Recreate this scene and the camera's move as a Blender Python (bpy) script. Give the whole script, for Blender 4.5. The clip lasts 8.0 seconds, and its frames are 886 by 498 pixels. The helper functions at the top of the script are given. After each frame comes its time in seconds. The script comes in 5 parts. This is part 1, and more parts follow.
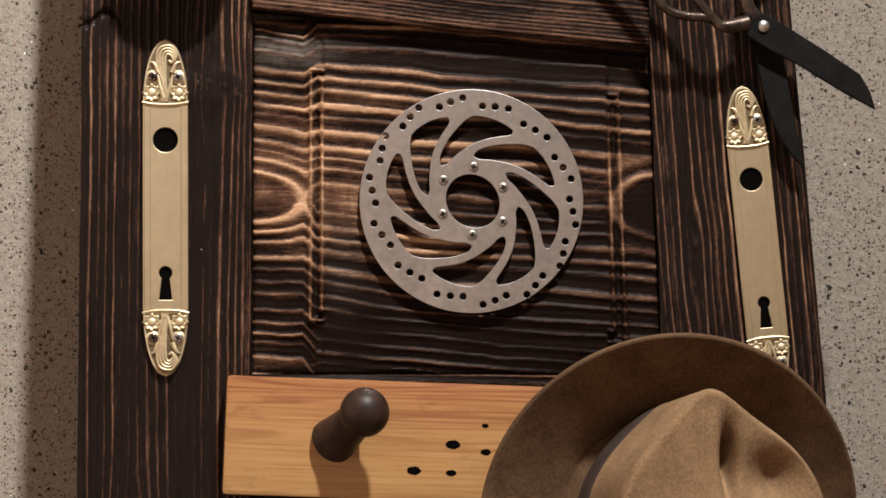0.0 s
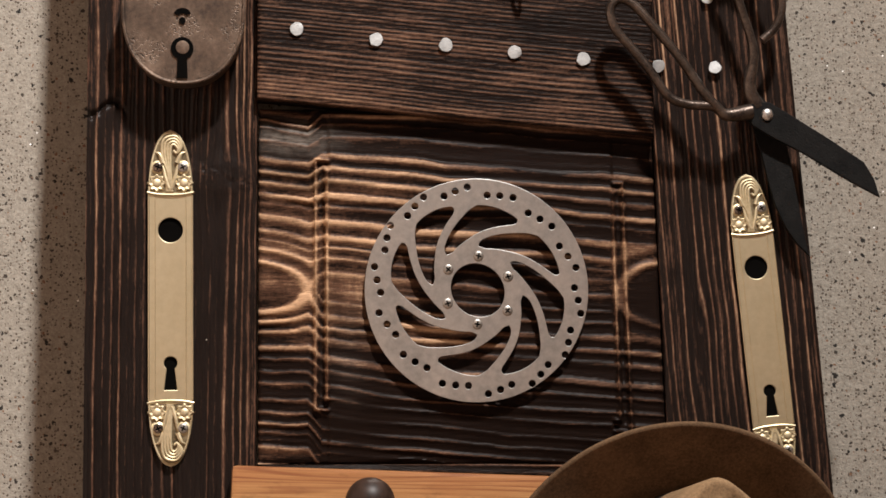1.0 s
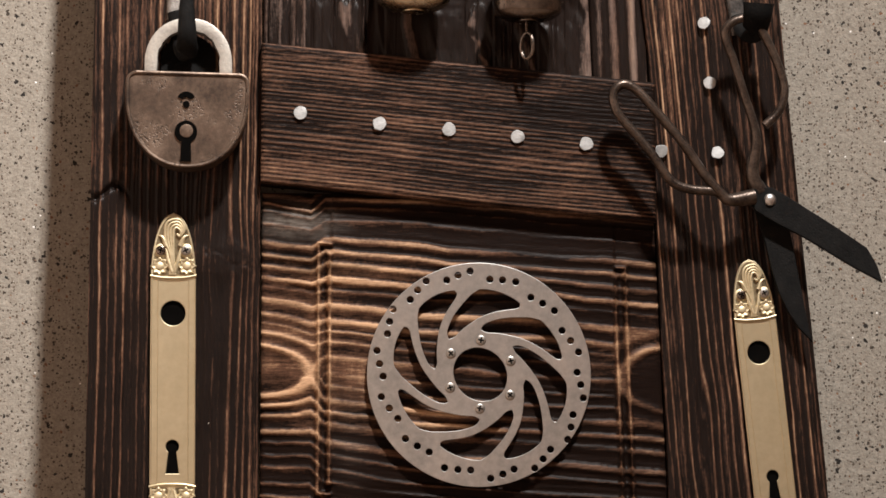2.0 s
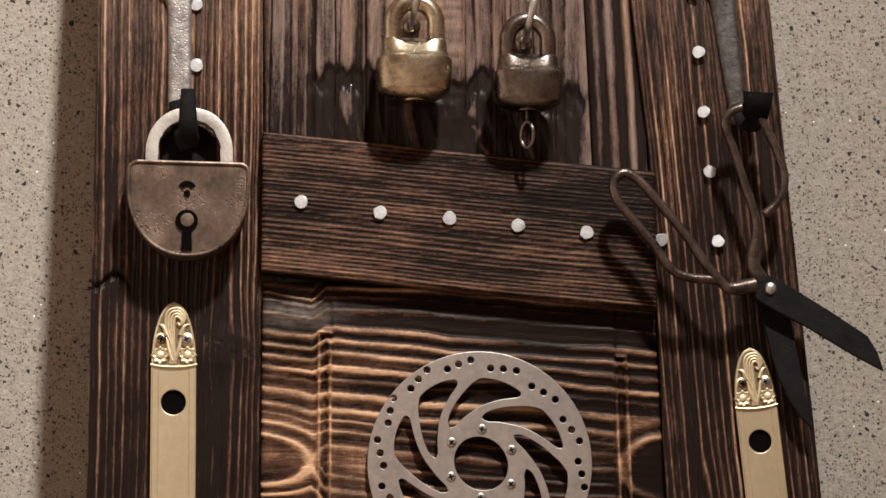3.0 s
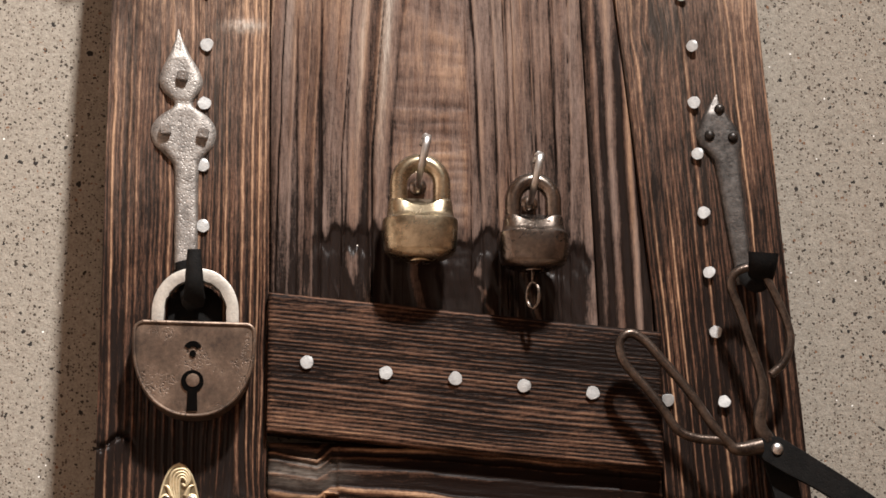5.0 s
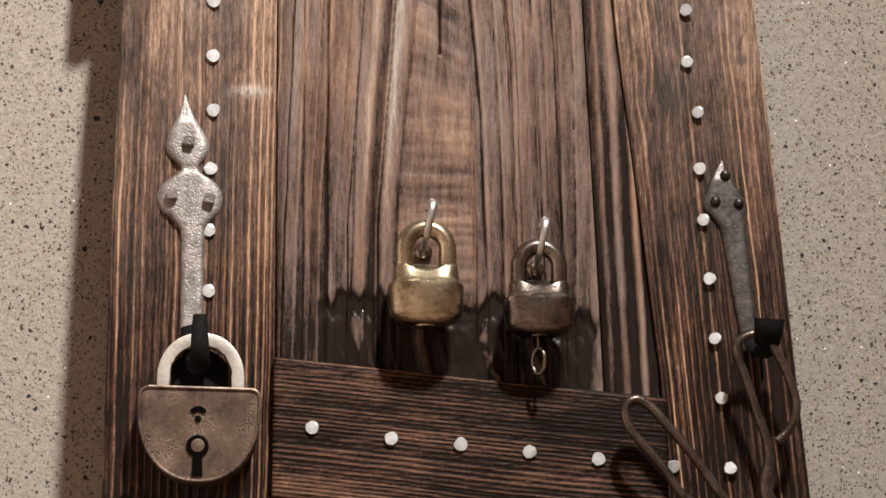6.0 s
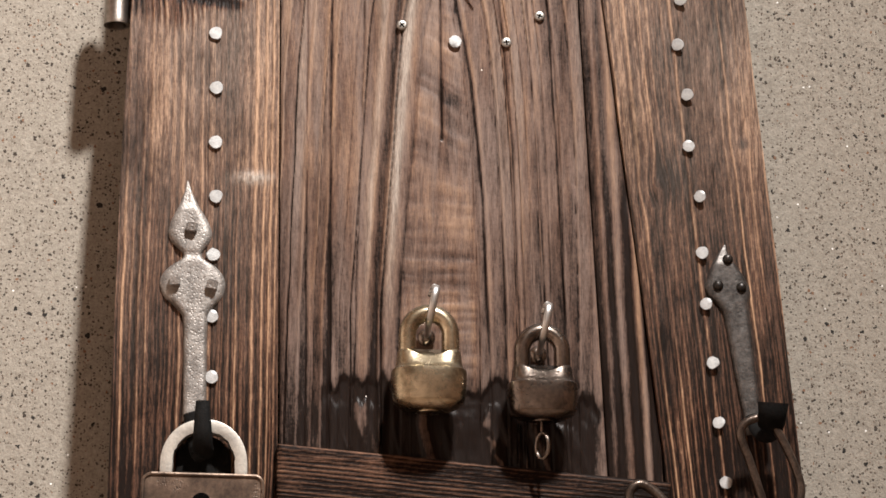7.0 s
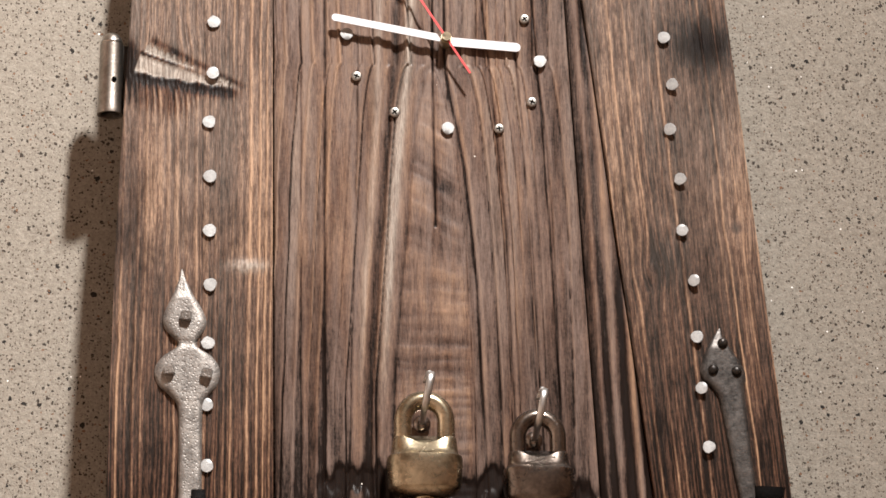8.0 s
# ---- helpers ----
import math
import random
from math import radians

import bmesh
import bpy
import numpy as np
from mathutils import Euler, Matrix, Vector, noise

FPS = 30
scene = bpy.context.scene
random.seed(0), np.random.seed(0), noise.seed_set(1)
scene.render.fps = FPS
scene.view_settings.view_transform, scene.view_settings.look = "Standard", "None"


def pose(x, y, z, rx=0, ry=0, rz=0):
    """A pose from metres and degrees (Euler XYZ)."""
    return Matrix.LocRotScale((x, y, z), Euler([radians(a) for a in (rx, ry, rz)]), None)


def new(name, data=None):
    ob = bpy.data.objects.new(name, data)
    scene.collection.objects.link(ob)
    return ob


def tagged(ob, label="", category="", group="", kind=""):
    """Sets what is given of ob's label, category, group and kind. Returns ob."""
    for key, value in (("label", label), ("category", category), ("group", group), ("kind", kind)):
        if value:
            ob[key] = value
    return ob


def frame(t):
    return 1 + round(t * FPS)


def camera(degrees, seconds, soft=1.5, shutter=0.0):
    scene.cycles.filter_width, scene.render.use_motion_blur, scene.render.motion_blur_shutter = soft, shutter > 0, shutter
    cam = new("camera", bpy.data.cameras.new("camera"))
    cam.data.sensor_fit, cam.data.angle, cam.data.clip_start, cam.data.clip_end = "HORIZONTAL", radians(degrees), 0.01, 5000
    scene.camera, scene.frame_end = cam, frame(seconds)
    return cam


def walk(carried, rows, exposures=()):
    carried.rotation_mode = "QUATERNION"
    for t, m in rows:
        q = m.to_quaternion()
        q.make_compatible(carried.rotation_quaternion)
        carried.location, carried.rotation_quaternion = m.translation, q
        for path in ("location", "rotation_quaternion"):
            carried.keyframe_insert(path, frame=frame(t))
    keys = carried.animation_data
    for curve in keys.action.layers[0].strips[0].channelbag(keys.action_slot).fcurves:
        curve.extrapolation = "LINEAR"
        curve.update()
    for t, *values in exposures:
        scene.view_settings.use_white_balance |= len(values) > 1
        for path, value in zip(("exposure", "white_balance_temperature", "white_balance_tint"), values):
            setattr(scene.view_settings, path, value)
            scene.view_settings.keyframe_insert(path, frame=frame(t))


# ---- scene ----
from mathutils.geometry import delaunay_2d_cdt

# ---- camera: stands in one place and tilts slowly upwards ----
cam = camera(19.345, 8.0, soft=1.6)
EYE = (0.0, -1.85, 1.35)
# seconds, yaw, pitch, roll in degrees
ROWS = [
    (0.0, -4.000, 3.000, 0.000),
    (0.5, -3.985, 3.971, 0.331),
    (1.0, -3.876, 4.966, 0.193),
    (1.5, -3.878, 5.880, 0.018),
    (3.0, -3.816, 8.774, 0.043),
    (3.5, -3.823, 9.727, 0.118),
    (4.0, -3.722, 10.639, 0.125),
    (4.5, -3.723, 11.516, 0.104),
    (6.0, -3.593, 13.750, -0.126),
    (6.5, -3.462, 14.551, 0.057),
    (7.0, -3.474, 15.627, 0.091),
    (7.5, -3.521, 16.663, 0.512),
    (8.0, -3.451, 17.529, 0.610),
]
walk(cam, [(t, pose(*EYE, 90 + pitch, roll, yaw)) for t, yaw, pitch, roll in ROWS])

# ---- light: one tilted downlight under the ceiling of a pale room ----
world = bpy.data.worlds.new("world")
scene.world = world
world.use_nodes = True
world.node_tree.nodes["Background"].inputs[0].default_value = (0.55, 0.6, 0.75, 1)
world.node_tree.nodes["Background"].inputs[1].default_value = 0.02
LAMP = (0.543, -1.456, 3.82)
lamp_data = bpy.data.lights.new("ceiling_lamp_light", "SPOT")
lamp_data.energy, lamp_data.shadow_soft_size, lamp_data.color = 930, 0.085, (1.0, 0.960, 0.926)
lamp_data.spot_size, lamp_data.spot_blend = radians(120), 1.0
lamp_light = new("ceiling_lamp_light", lamp_data)
lamp_light.matrix_basis = Matrix.Translation(LAMP) @ Vector((-0.527, 0.136, -0.839)).to_track_quat("-Z", "Y").to_matrix().to_4x4()
scene.view_settings.exposure = 0.0


# ---- materials ----
class Nodes:
    def __init__(self, name):
        self.mat = bpy.data.materials.new(name)
        self.mat.use_nodes = True
        self.tree = self.mat.node_tree
        self.bsdf = self.tree.nodes["Principled BSDF"]

    def add(self, kind, **values):
        node = self.tree.nodes.new(kind)
        for key, value in values.items():
            if key in node.inputs:
                node.inputs[key].default_value = value
        return node

    def link(self, a, b):
        self.tree.links.new(a, b)

    def coords(self, scale=(1, 1, 1), turn=(0, 0, 0)):
        tc = self.tree.nodes.new("ShaderNodeTexCoord")
        mp = self.tree.nodes.new("ShaderNodeMapping")
        mp.inputs["Scale"].default_value = scale
        mp.inputs["Rotation"].default_value = turn
        self.link(tc.outputs["Object"], mp.inputs["Vector"])
        return mp.outputs[0]

    def noise(self, scale, detail=4.0, rough=0.55, vec=None, distort=0.0):
        n = self.add("ShaderNodeTexNoise", Scale=scale, Detail=detail, Roughness=rough, Distortion=distort)
        self.link(vec if vec is not None else self.coords(), n.inputs["Vector"])
        return n.outputs["Fac"]

    def voronoi(self, scale, vec=None, feature="F1"):
        n = self.add("ShaderNodeTexVoronoi", Scale=scale)
        n.feature = feature
        self.link(vec if vec is not None else self.coords(), n.inputs["Vector"])
        return n

    def ramp(self, fac, stops, smooth=False):
        n = self.tree.nodes.new("ShaderNodeValToRGB")
        el = n.color_ramp.elements
        if smooth:
            n.color_ramp.interpolation = "EASE"
        while len(el) < len(stops):
            el.new(0.5)
        for e, (p, c) in zip(el, stops):
            e.position = p
            e.color = (*c, 1) if len(c) == 3 else (c[0], c[0], c[0], 1)
        self.link(fac, n.inputs[0])
        return n.outputs[0]

    def math(self, op, a, b=None, c=None, clamp=False):
        n = self.tree.nodes.new("ShaderNodeMath")
        n.operation, n.use_clamp = op, clamp
        for k, v in enumerate((a, b, c)):
            if v is None:
                continue
            if isinstance(v, (int, float)):
                n.inputs[k].default_value = v
            else:
                self.link(v, n.inputs[k])
        return n.outputs[0]

    def mix(self, fac, a, b, blend="MIX"):
        n = self.tree.nodes.new("ShaderNodeMix")
        n.data_type, n.blend_type = "RGBA", blend
        for k, v in ((0, fac), (6, a), (7, b)):
            if isinstance(v, (int, float)):
                n.inputs[k].default_value = v
            elif isinstance(v, tuple):
                n.inputs[k].default_value = (*v, 1)
            else:
                self.link(v, n.inputs[k])
        return n.outputs[2]

    def attr(self, name):
        n = self.tree.nodes.new("ShaderNodeAttribute")
        n.attribute_name = name
        return n.outputs["Fac"]

    def set(self, **values):
        names = dict(color="Base Color", rough="Roughness", metal="Metallic", spec="Specular IOR Level",
                     coat="Coat Weight", coat_rough="Coat Roughness", sheen="Sheen Weight", sheen_rough="Sheen Roughness")
        for key, v in values.items():
            sock = self.bsdf.inputs[names[key]]
            if isinstance(v, (int, float)):
                sock.default_value = v
            elif isinstance(v, tuple):
                sock.default_value = (*v, 1)
            else:
                self.link(v, sock)
        return self

    def bump(self, height, strength=0.3, distance=0.001, after=None):
        n = self.add("ShaderNodeBump", Strength=strength, Distance=distance)
        self.link(height, n.inputs["Height"])
        if after is not None:
            self.link(after, n.inputs["Normal"])
        self.link(n.outputs[0], self.bsdf.inputs["Normal"])
        return n.outputs[0]


def burnt_wood(name, upright, dark, mid, light, rough=0.42, fine=1.0, spec=0.4, weather_sheen=None, relief=0.75, pore=0.8, scorched=0.75):
    """Brushed, flamed and waxed pine. 'ring' is the late-wood ridge, 'tone' how light the burn is: wear, set areas and
    a painted shadow.
    """
    n = Nodes(name)
    line = lambda across, length: n.coords((across, across, length) if upright else (length, across, across))
    fibre = n.noise(1.0, 4, 0.65, line(900, 140))
    medium = n.noise(1.0, 4, 0.6, line(310, 34))
    coarse = n.noise(1.0, 4, 0.6, line(40, 4))
    blotch = n.noise(13.0, 5, 0.65)
    grit = n.noise(420.0, 4, 0.7)
    ring, tone = n.attr("ring"), n.attr("tone")
    off = lambda fac, amount: n.math("MULTIPLY", n.math("SUBTRACT", fac, 0.5), amount)
    v = n.math("MULTIPLY", ring, 0.85)
    for extra in (off(fibre, 0.75 * fine), off(medium, 0.7), off(grit, 0.4), off(coarse, 0.45), off(blotch, 0.55), off(tone, 0.9)):
        v = n.math("ADD", v, extra)
    v = n.math("MAXIMUM", v, 0.0)
    col = n.ramp(v, [(0.06, dark), (0.42, mid), (0.98, light)])
    # Grey streaks: weathered wood, with wax sheen put into the colour.
    if weather_sheen:
        grey = n.ramp(n.noise(1.0, 4, 0.6, line(75, 5)), [(0.38, (0.0,)), (0.62, (0.55,))])
        col = n.mix(n.math("MULTIPLY", grey, n.math("MINIMUM", n.math("MULTIPLY", v, 2.2), 1.0)), col, weather_sheen)
    torn = n.ramp(n.math("MULTIPLY_ADD", medium, 0.5, n.math("MULTIPLY", fibre, 0.5)), [(0.35, (0.17, 0.13, 0.105)), (0.6, (0.42, 0.37, 0.32))])
    col = n.mix(n.attr("bare_sheen"), col, torn)
    pores = n.ramp(n.noise(1.0, 3, 0.7, line(1400, 90)), [(0.36, (0.28,)), (0.50, (1.0,))])
    col = n.mix(pore, col, pores, "MULTIPLY")
    scorch = n.ramp(n.noise(24.0, 5, 0.7, n.coords((1, 1, 0.35) if upright else (0.35, 1, 1))), [(0.30, (0.30,)), (0.47, (1.0,))])
    col = n.mix(scorched, col, scorch, "MULTIPLY")
    dust = n.voronoi(70)
    pick = n.tree.nodes.new("ShaderNodeSeparateColor")
    n.link(dust.outputs["Color"], pick.inputs[0])
    fleck = n.math("MULTIPLY", n.math("LESS_THAN", pick.outputs[0], 0.022), n.math("LESS_THAN", dust.outputs["Distance"], 0.045))
    col = n.mix(fleck, col, (0.62, 0.58, 0.52))
    n.set(color=col, rough=n.math("MULTIPLY_ADD", medium, 0.26, rough - 0.13), spec=spec)
    h = n.math("ADD", n.math("MULTIPLY", fibre, 0.5), n.math("MULTIPLY", medium, 0.9))
    n.bump(h, relief, 0.0010)
    return n.mat


def stone_plaster():
    """Washed stone-chip plaster: pale grains with dark chips and a few glints."""
    n = Nodes("stone_chip_plaster")
    warp = n.coords((1, 1, 1))
    grain = n.noise(520, 3, 0.75)
    soft = n.noise(190, 4, 0.7)
    big = n.noise(3.5, 3, 0.5)
    col = n.ramp(n.math("MULTIPLY_ADD", grain, 0.6, n.math("MULTIPLY", soft, 0.4)),
                 [(0.28, (0.120, 0.094, 0.073)), (0.44, (0.222, 0.196, 0.162)), (0.68, (0.350, 0.318, 0.270))])
    col = n.mix(n.ramp(big, [(0.35, (0.0,)), (0.7, (0.25,))]), col, (0.31, 0.275, 0.23))
    h_dark = None
    for scale, keep, size, tint in ((270, 0.23, 0.27, (0.042, 0.033, 0.026)), (480, 0.36, 0.34, (0.085, 0.065, 0.050)), (180, 0.09, 0.24, (0.018, 0.015, 0.013)), (340, 0.05, 0.30, (0.17, 0.092, 0.055))):
        dist = n.tree.nodes.new("ShaderNodeVectorMath")
        dist.operation = "ADD"
        wob = n.add("ShaderNodeTexNoise", Scale=scale * 1.6, Detail=2.0)
        sc = n.tree.nodes.new("ShaderNodeVectorMath")
        sc.operation = "SCALE"
        sc.inputs["Scale"].default_value = 0.9 / scale
        n.link(warp, wob.inputs["Vector"])
        n.link(wob.outputs["Color"], sc.inputs[0])
        n.link(warp, dist.inputs[0])
        n.link(sc.outputs[0], dist.inputs[1])
        vor = n.voronoi(scale, dist.outputs[0])
        pick = n.tree.nodes.new("ShaderNodeSeparateColor")
        n.link(vor.outputs["Color"], pick.inputs[0])
        chosen = n.math("LESS_THAN", pick.outputs[0], keep)
        near = n.math("LESS_THAN", vor.outputs["Distance"], n.math("MULTIPLY_ADD", pick.outputs[1], 0.22, size - 0.1))
        mask = n.math("MULTIPLY", chosen, near)
        col = n.mix(mask, col, tint)
        h_dark = mask if h_dark is None else n.math("MAXIMUM", h_dark, mask)
    glint = n.voronoi(420)
    gp = n.tree.nodes.new("ShaderNodeSeparateColor")
    n.link(glint.outputs["Color"], gp.inputs[0])
    g = n.math("MULTIPLY", n.math("LESS_THAN", gp.outputs[0], 0.003), n.math("LESS_THAN", glint.outputs["Distance"], 0.3))
    col = n.mix(g, col, (0.85, 0.83, 0.8))
    n.set(color=col, rough=n.math("MULTIPLY_ADD", g, -0.6, 0.82), spec=0.3)
    h = n.math("SUBTRACT", n.math("ADD", n.math("MULTIPLY", grain, 0.5), soft), n.math("MULTIPLY", h_dark, 0.4))
    n.bump(h, 0.35, 0.003)
    return n.mat


def metal(name, dark, light, rough=0.4, scale=40, pit=0.0, lo=0.35, hi=0.65, metallic=1.0, spread=0.2):
    n = Nodes(name)
    a = n.noise(scale, 5, 0.65)
    b = n.noise(scale * 7, 4, 0.6)
    v = n.math("MULTIPLY_ADD", b, 0.35, n.math("MULTIPLY", a, 0.65))
    col = n.ramp(v, [(lo, dark), (hi, light)])
    n.set(color=col, metal=metallic, rough=n.math("MULTIPLY_ADD", v, -spread, rough + spread * 0.5))
    if pit:
        p = n.voronoi(scale * 6)
        low = n.ramp(p.outputs["Distance"], [(0.05, (0.0,)), (0.4, (1.0,))])
        n.bump(n.math("MULTIPLY_ADD", low, 0.5, n.math("MULTIPLY_ADD", b, 0.5, a)), pit, 0.0016)
    else:
        n.bump(b, 0.08, 0.0006)
    return n.mat


def pitted_rust():
    """Brown rusted case steel, rubbed smooth, with patches of small dark pits."""
    n = Nodes("rusty_lock_steel")
    a, b = n.noise(38, 5, 0.65), n.noise(330, 4, 0.65)
    v = n.math("MULTIPLY_ADD", b, 0.3, n.math("MULTIPLY", a, 0.7))
    col = n.ramp(v, [(0.36, (0.046, 0.031, 0.023)), (0.50, (0.110, 0.075, 0.054)), (0.64, (0.195, 0.140, 0.105))])
    patch = n.ramp(n.noise(46, 3, 0.6), [(0.48, (0.0,)), (0.58, (1.0,))])
    holes = n.ramp(n.noise(620, 2, 0.5), [(0.36, (1.0,)), (0.44, (0.0,))])
    pits = n.math("MULTIPLY", patch, holes)
    col = n.mix(n.math("MULTIPLY", pits, 0.9), col, (0.018, 0.012, 0.009))
    n.set(color=col, metal=0.65, rough=n.math("MULTIPLY_ADD", b, -0.2, 0.55))
    n.bump(n.math("SUBTRACT", n.math("MULTIPLY", b, 0.25), n.math("MULTIPLY", pits, 0.8)), 0.35, 0.0012)
    return n.mat


def plain(name, color, rough=0.5, metallic=0.0, vary=0.15, scale=60, bump=0.05):
    n = Nodes(name)
    v = n.noise(scale, 4, 0.6)
    n.set(color=n.ramp(v, [(0.3, tuple(c * (1 - vary) for c in color)), (0.7, tuple(min(1, c * (1 + vary)) for c in color))]),
          rough=rough, metal=metallic)
    n.bump(v, bump, 0.0008)
    return n.mat


def varnished_pine():
    """Red heartwood above, pale sapwood below, with thin late-wood lines along the plank."""
    n = Nodes("varnished_pine")
    w = n.noise(1.0, 2, 0.4, n.coords((1.6, 20, 46)), 0.2)
    lines = n.ramp(n.math("SINE", n.math("MULTIPLY", w, 90.0)), [(0.25, (0.0,)), (0.95, (1.0,))])
    fibre = n.noise(1.0, 5, 0.7, n.coords((14, 300, 520)))
    blotch = n.noise(16.0, 4, 0.6, n.coords((0.5, 1, 1.6)))
    sep = n.tree.nodes.new("ShaderNodeSeparateXYZ")
    n.link(n.coords(), sep.inputs[0])
    heart = n.math("ADD", n.math("MULTIPLY_ADD", sep.outputs[2], 15.0, 1.0), n.math("MULTIPLY_ADD", blotch, 0.9, -0.45), clamp=True)
    pale = n.ramp(fibre, [(0.3, (0.32, 0.172, 0.062)), (0.7, (0.44, 0.262, 0.108))])
    red = n.ramp(fibre, [(0.3, (0.200, 0.074, 0.026)), (0.7, (0.33, 0.150, 0.056))])
    col = n.mix(heart, pale, red)
    col = n.mix(n.math("MULTIPLY", lines, n.math("MULTIPLY_ADD", heart, 0.5, 0.16)), col, (0.15, 0.048, 0.018))
    smear = n.ramp(n.noise(34.0, 5, 0.7, n.coords((0.6, 1, 1.2))), [(0.28, (0.45,)), (0.42, (1.0,))])
    col = n.mix(0.6, col, smear, "MULTIPLY")
    n.set(color=col, rough=n.math("MULTIPLY_ADD", fibre, 0.2, 0.28), spec=0.4)
    n.bump(fibre, 0.15, 0.0006)
    return n.mat


def felt(name, a, b):
    n = Nodes(name)
    v = n.math("MULTIPLY_ADD", n.noise(480, 4, 0.75), 0.55, n.math("MULTIPLY", n.noise(28, 4, 0.6), 0.45))
    n.set(color=n.ramp(v, [(0.33, a), (0.66, b)]), rough=0.95, spec=0.06)
    n.bump(n.noise(700, 3, 0.8), 0.35, 0.0006)
    return n.mat


STILE = burnt_wood("flamed_stile_wood", True, (0.0090, 0.0052, 0.0040), (0.094, 0.047, 0.030), (0.43, 0.262, 0.160), rough=0.40, spec=0.15, pore=0.6)
PANEL = burnt_wood("flamed_panel_wood", True, (0.0110, 0.0066, 0.0052), (0.104, 0.060, 0.043), (0.31, 0.190, 0.120), rough=0.38, spec=0.14, fine=0.65, weather_sheen=(0.190, 0.148, 0.130), relief=0.5, pore=0.45, scorched=0.28)
FIELD = burnt_wood("flamed_field_wood", False, (0.0085, 0.0046, 0.0034), (0.092, 0.046, 0.028), (0.47, 0.285, 0.165), rough=0.42, spec=0.05, fine=0.6, relief=0.4, pore=0.45)
RAIL = burnt_wood("dark_rail_wood", False, (0.0085, 0.0048, 0.0036), (0.108, 0.056, 0.036), (0.33, 0.190, 0.108), rough=0.44, spec=0.05, fine=0.8, pore=0.6)
PLASTER = stone_plaster()
BRASS = metal("satin_brass", (0.51, 0.435, 0.285), (0.63, 0.555, 0.385), rough=0.44, scale=22, spread=0.1)
BRASS_CAST = metal("cast_brass", (0.42, 0.345, 0.21), (0.68, 0.59, 0.41), rough=0.60, scale=60)
OLD_BRASS = metal("worn_brass", (0.17, 0.138, 0.090), (0.60, 0.515, 0.37), rough=0.27, scale=34, pit=0.10)
DULL_BRASS = metal("dark_brass", (0.11, 0.085, 0.050), (0.32, 0.265, 0.17), rough=0.5, scale=80)
BRONZE = metal("tarnished_bronze", (0.060, 0.048, 0.041), (0.26, 0.22, 0.19), rough=0.26, scale=45, pit=0.12)
STEEL = metal("brushed_steel", (0.36, 0.352, 0.338), (0.64, 0.635, 0.62), rough=0.36, scale=26, spread=0.2)
ZINC = metal("zinc_nail_head", (0.26, 0.26, 0.257), (0.44, 0.44, 0.435), rough=0.55, scale=160, metallic=0.5, pit=0.2)
IRON = metal("hammered_iron", (0.125, 0.112, 0.103), (0.35, 0.325, 0.30), rough=0.56, scale=70, pit=0.38, metallic=0.75)
DARK_IRON = metal("blackened_iron", (0.0045, 0.004, 0.0037), (0.036, 0.030, 0.026), rough=0.38, scale=55, pit=0.2, metallic=0.6)
FORGED = metal("forged_dark_steel", (0.018, 0.016, 0.015), (0.14, 0.127, 0.118), rough=0.48, scale=60, pit=0.12, metallic=0.8)
# Black iron of hooks and blades, also the shade inside the shackle.
SOOT_SHADE = metal("sooty_black_iron_shade", (0.0022, 0.0020, 0.0020), (0.0085, 0.008, 0.0075), rough=0.72, scale=70, pit=0.2, metallic=0.3)
WIRE = metal("worn_black_wire", (0.018, 0.012, 0.0095), (0.135, 0.102, 0.082), rough=0.33, scale=80, pit=0.15, metallic=0.8)
RUST = pitted_rust()
SHACKLE = metal("scraped_shackle_steel", (0.30, 0.275, 0.25), (0.58, 0.55, 0.49), rough=0.45, scale=60, pit=0.10, metallic=0.7)
SOOT_SHADE.node_tree.nodes["Principled BSDF"].inputs["Specular IOR Level"].default_value = 0.15
# Flat black laid on surfaces as the shade inside holes and slots.
BLACK = plain("black_hole_shade", (0.003, 0.0027, 0.0025), 1.0)
BLACK.node_tree.nodes["Principled BSDF"].inputs["Specular IOR Level"].default_value = 0.0
WHITE = plain("white_painted_metal", (0.58, 0.57, 0.585), 0.45, vary=0.02)
RED = plain("red_painted_metal", (0.62, 0.06, 0.06), 0.35, vary=0.03)
PINE = varnished_pine()
PEG = plain("dark_stained_peg_wood", (0.024, 0.013, 0.009), 0.46, vary=0.5, scale=90)
NICKEL = metal("dull_nickel_screw", (0.24, 0.225, 0.205), (0.42, 0.395, 0.36), rough=0.42, scale=60)
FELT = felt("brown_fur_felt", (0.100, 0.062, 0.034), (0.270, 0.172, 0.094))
# Brim felt is browner than the crown, with the curled rim's shade added.
SHADED_BRIM_FELT = felt("shade_tinted_brim_felt", (0.034, 0.020, 0.012), (0.130, 0.078, 0.043))
PEG.node_tree.nodes["Principled BSDF"].inputs["Specular IOR Level"].default_value = 0.2
BAND = plain("dark_leather_band", (0.030, 0.020, 0.015), 0.55, vary=0.3, scale=140, bump=0.2)
# Unseen room surfaces; their colours set how much fill light bounces back.
ROOM = plain("pale_bounce_paint", (0.80, 0.655, 0.56), 0.9, vary=0.1, scale=4)
CEILING = plain("pale_bounce_boards", (0.80, 0.67, 0.56), 0.9, vary=0.2, scale=4)
FLOORING = plain("brown_bounce_floor", (0.26, 0.180, 0.130), 0.6, vary=0.2, scale=6)


# ---- mesh helpers; depth d is the distance in front of the board's face, which lies at y = 0 ----
def V(x, z, d=0.0):
    return Vector((x, -d, z))


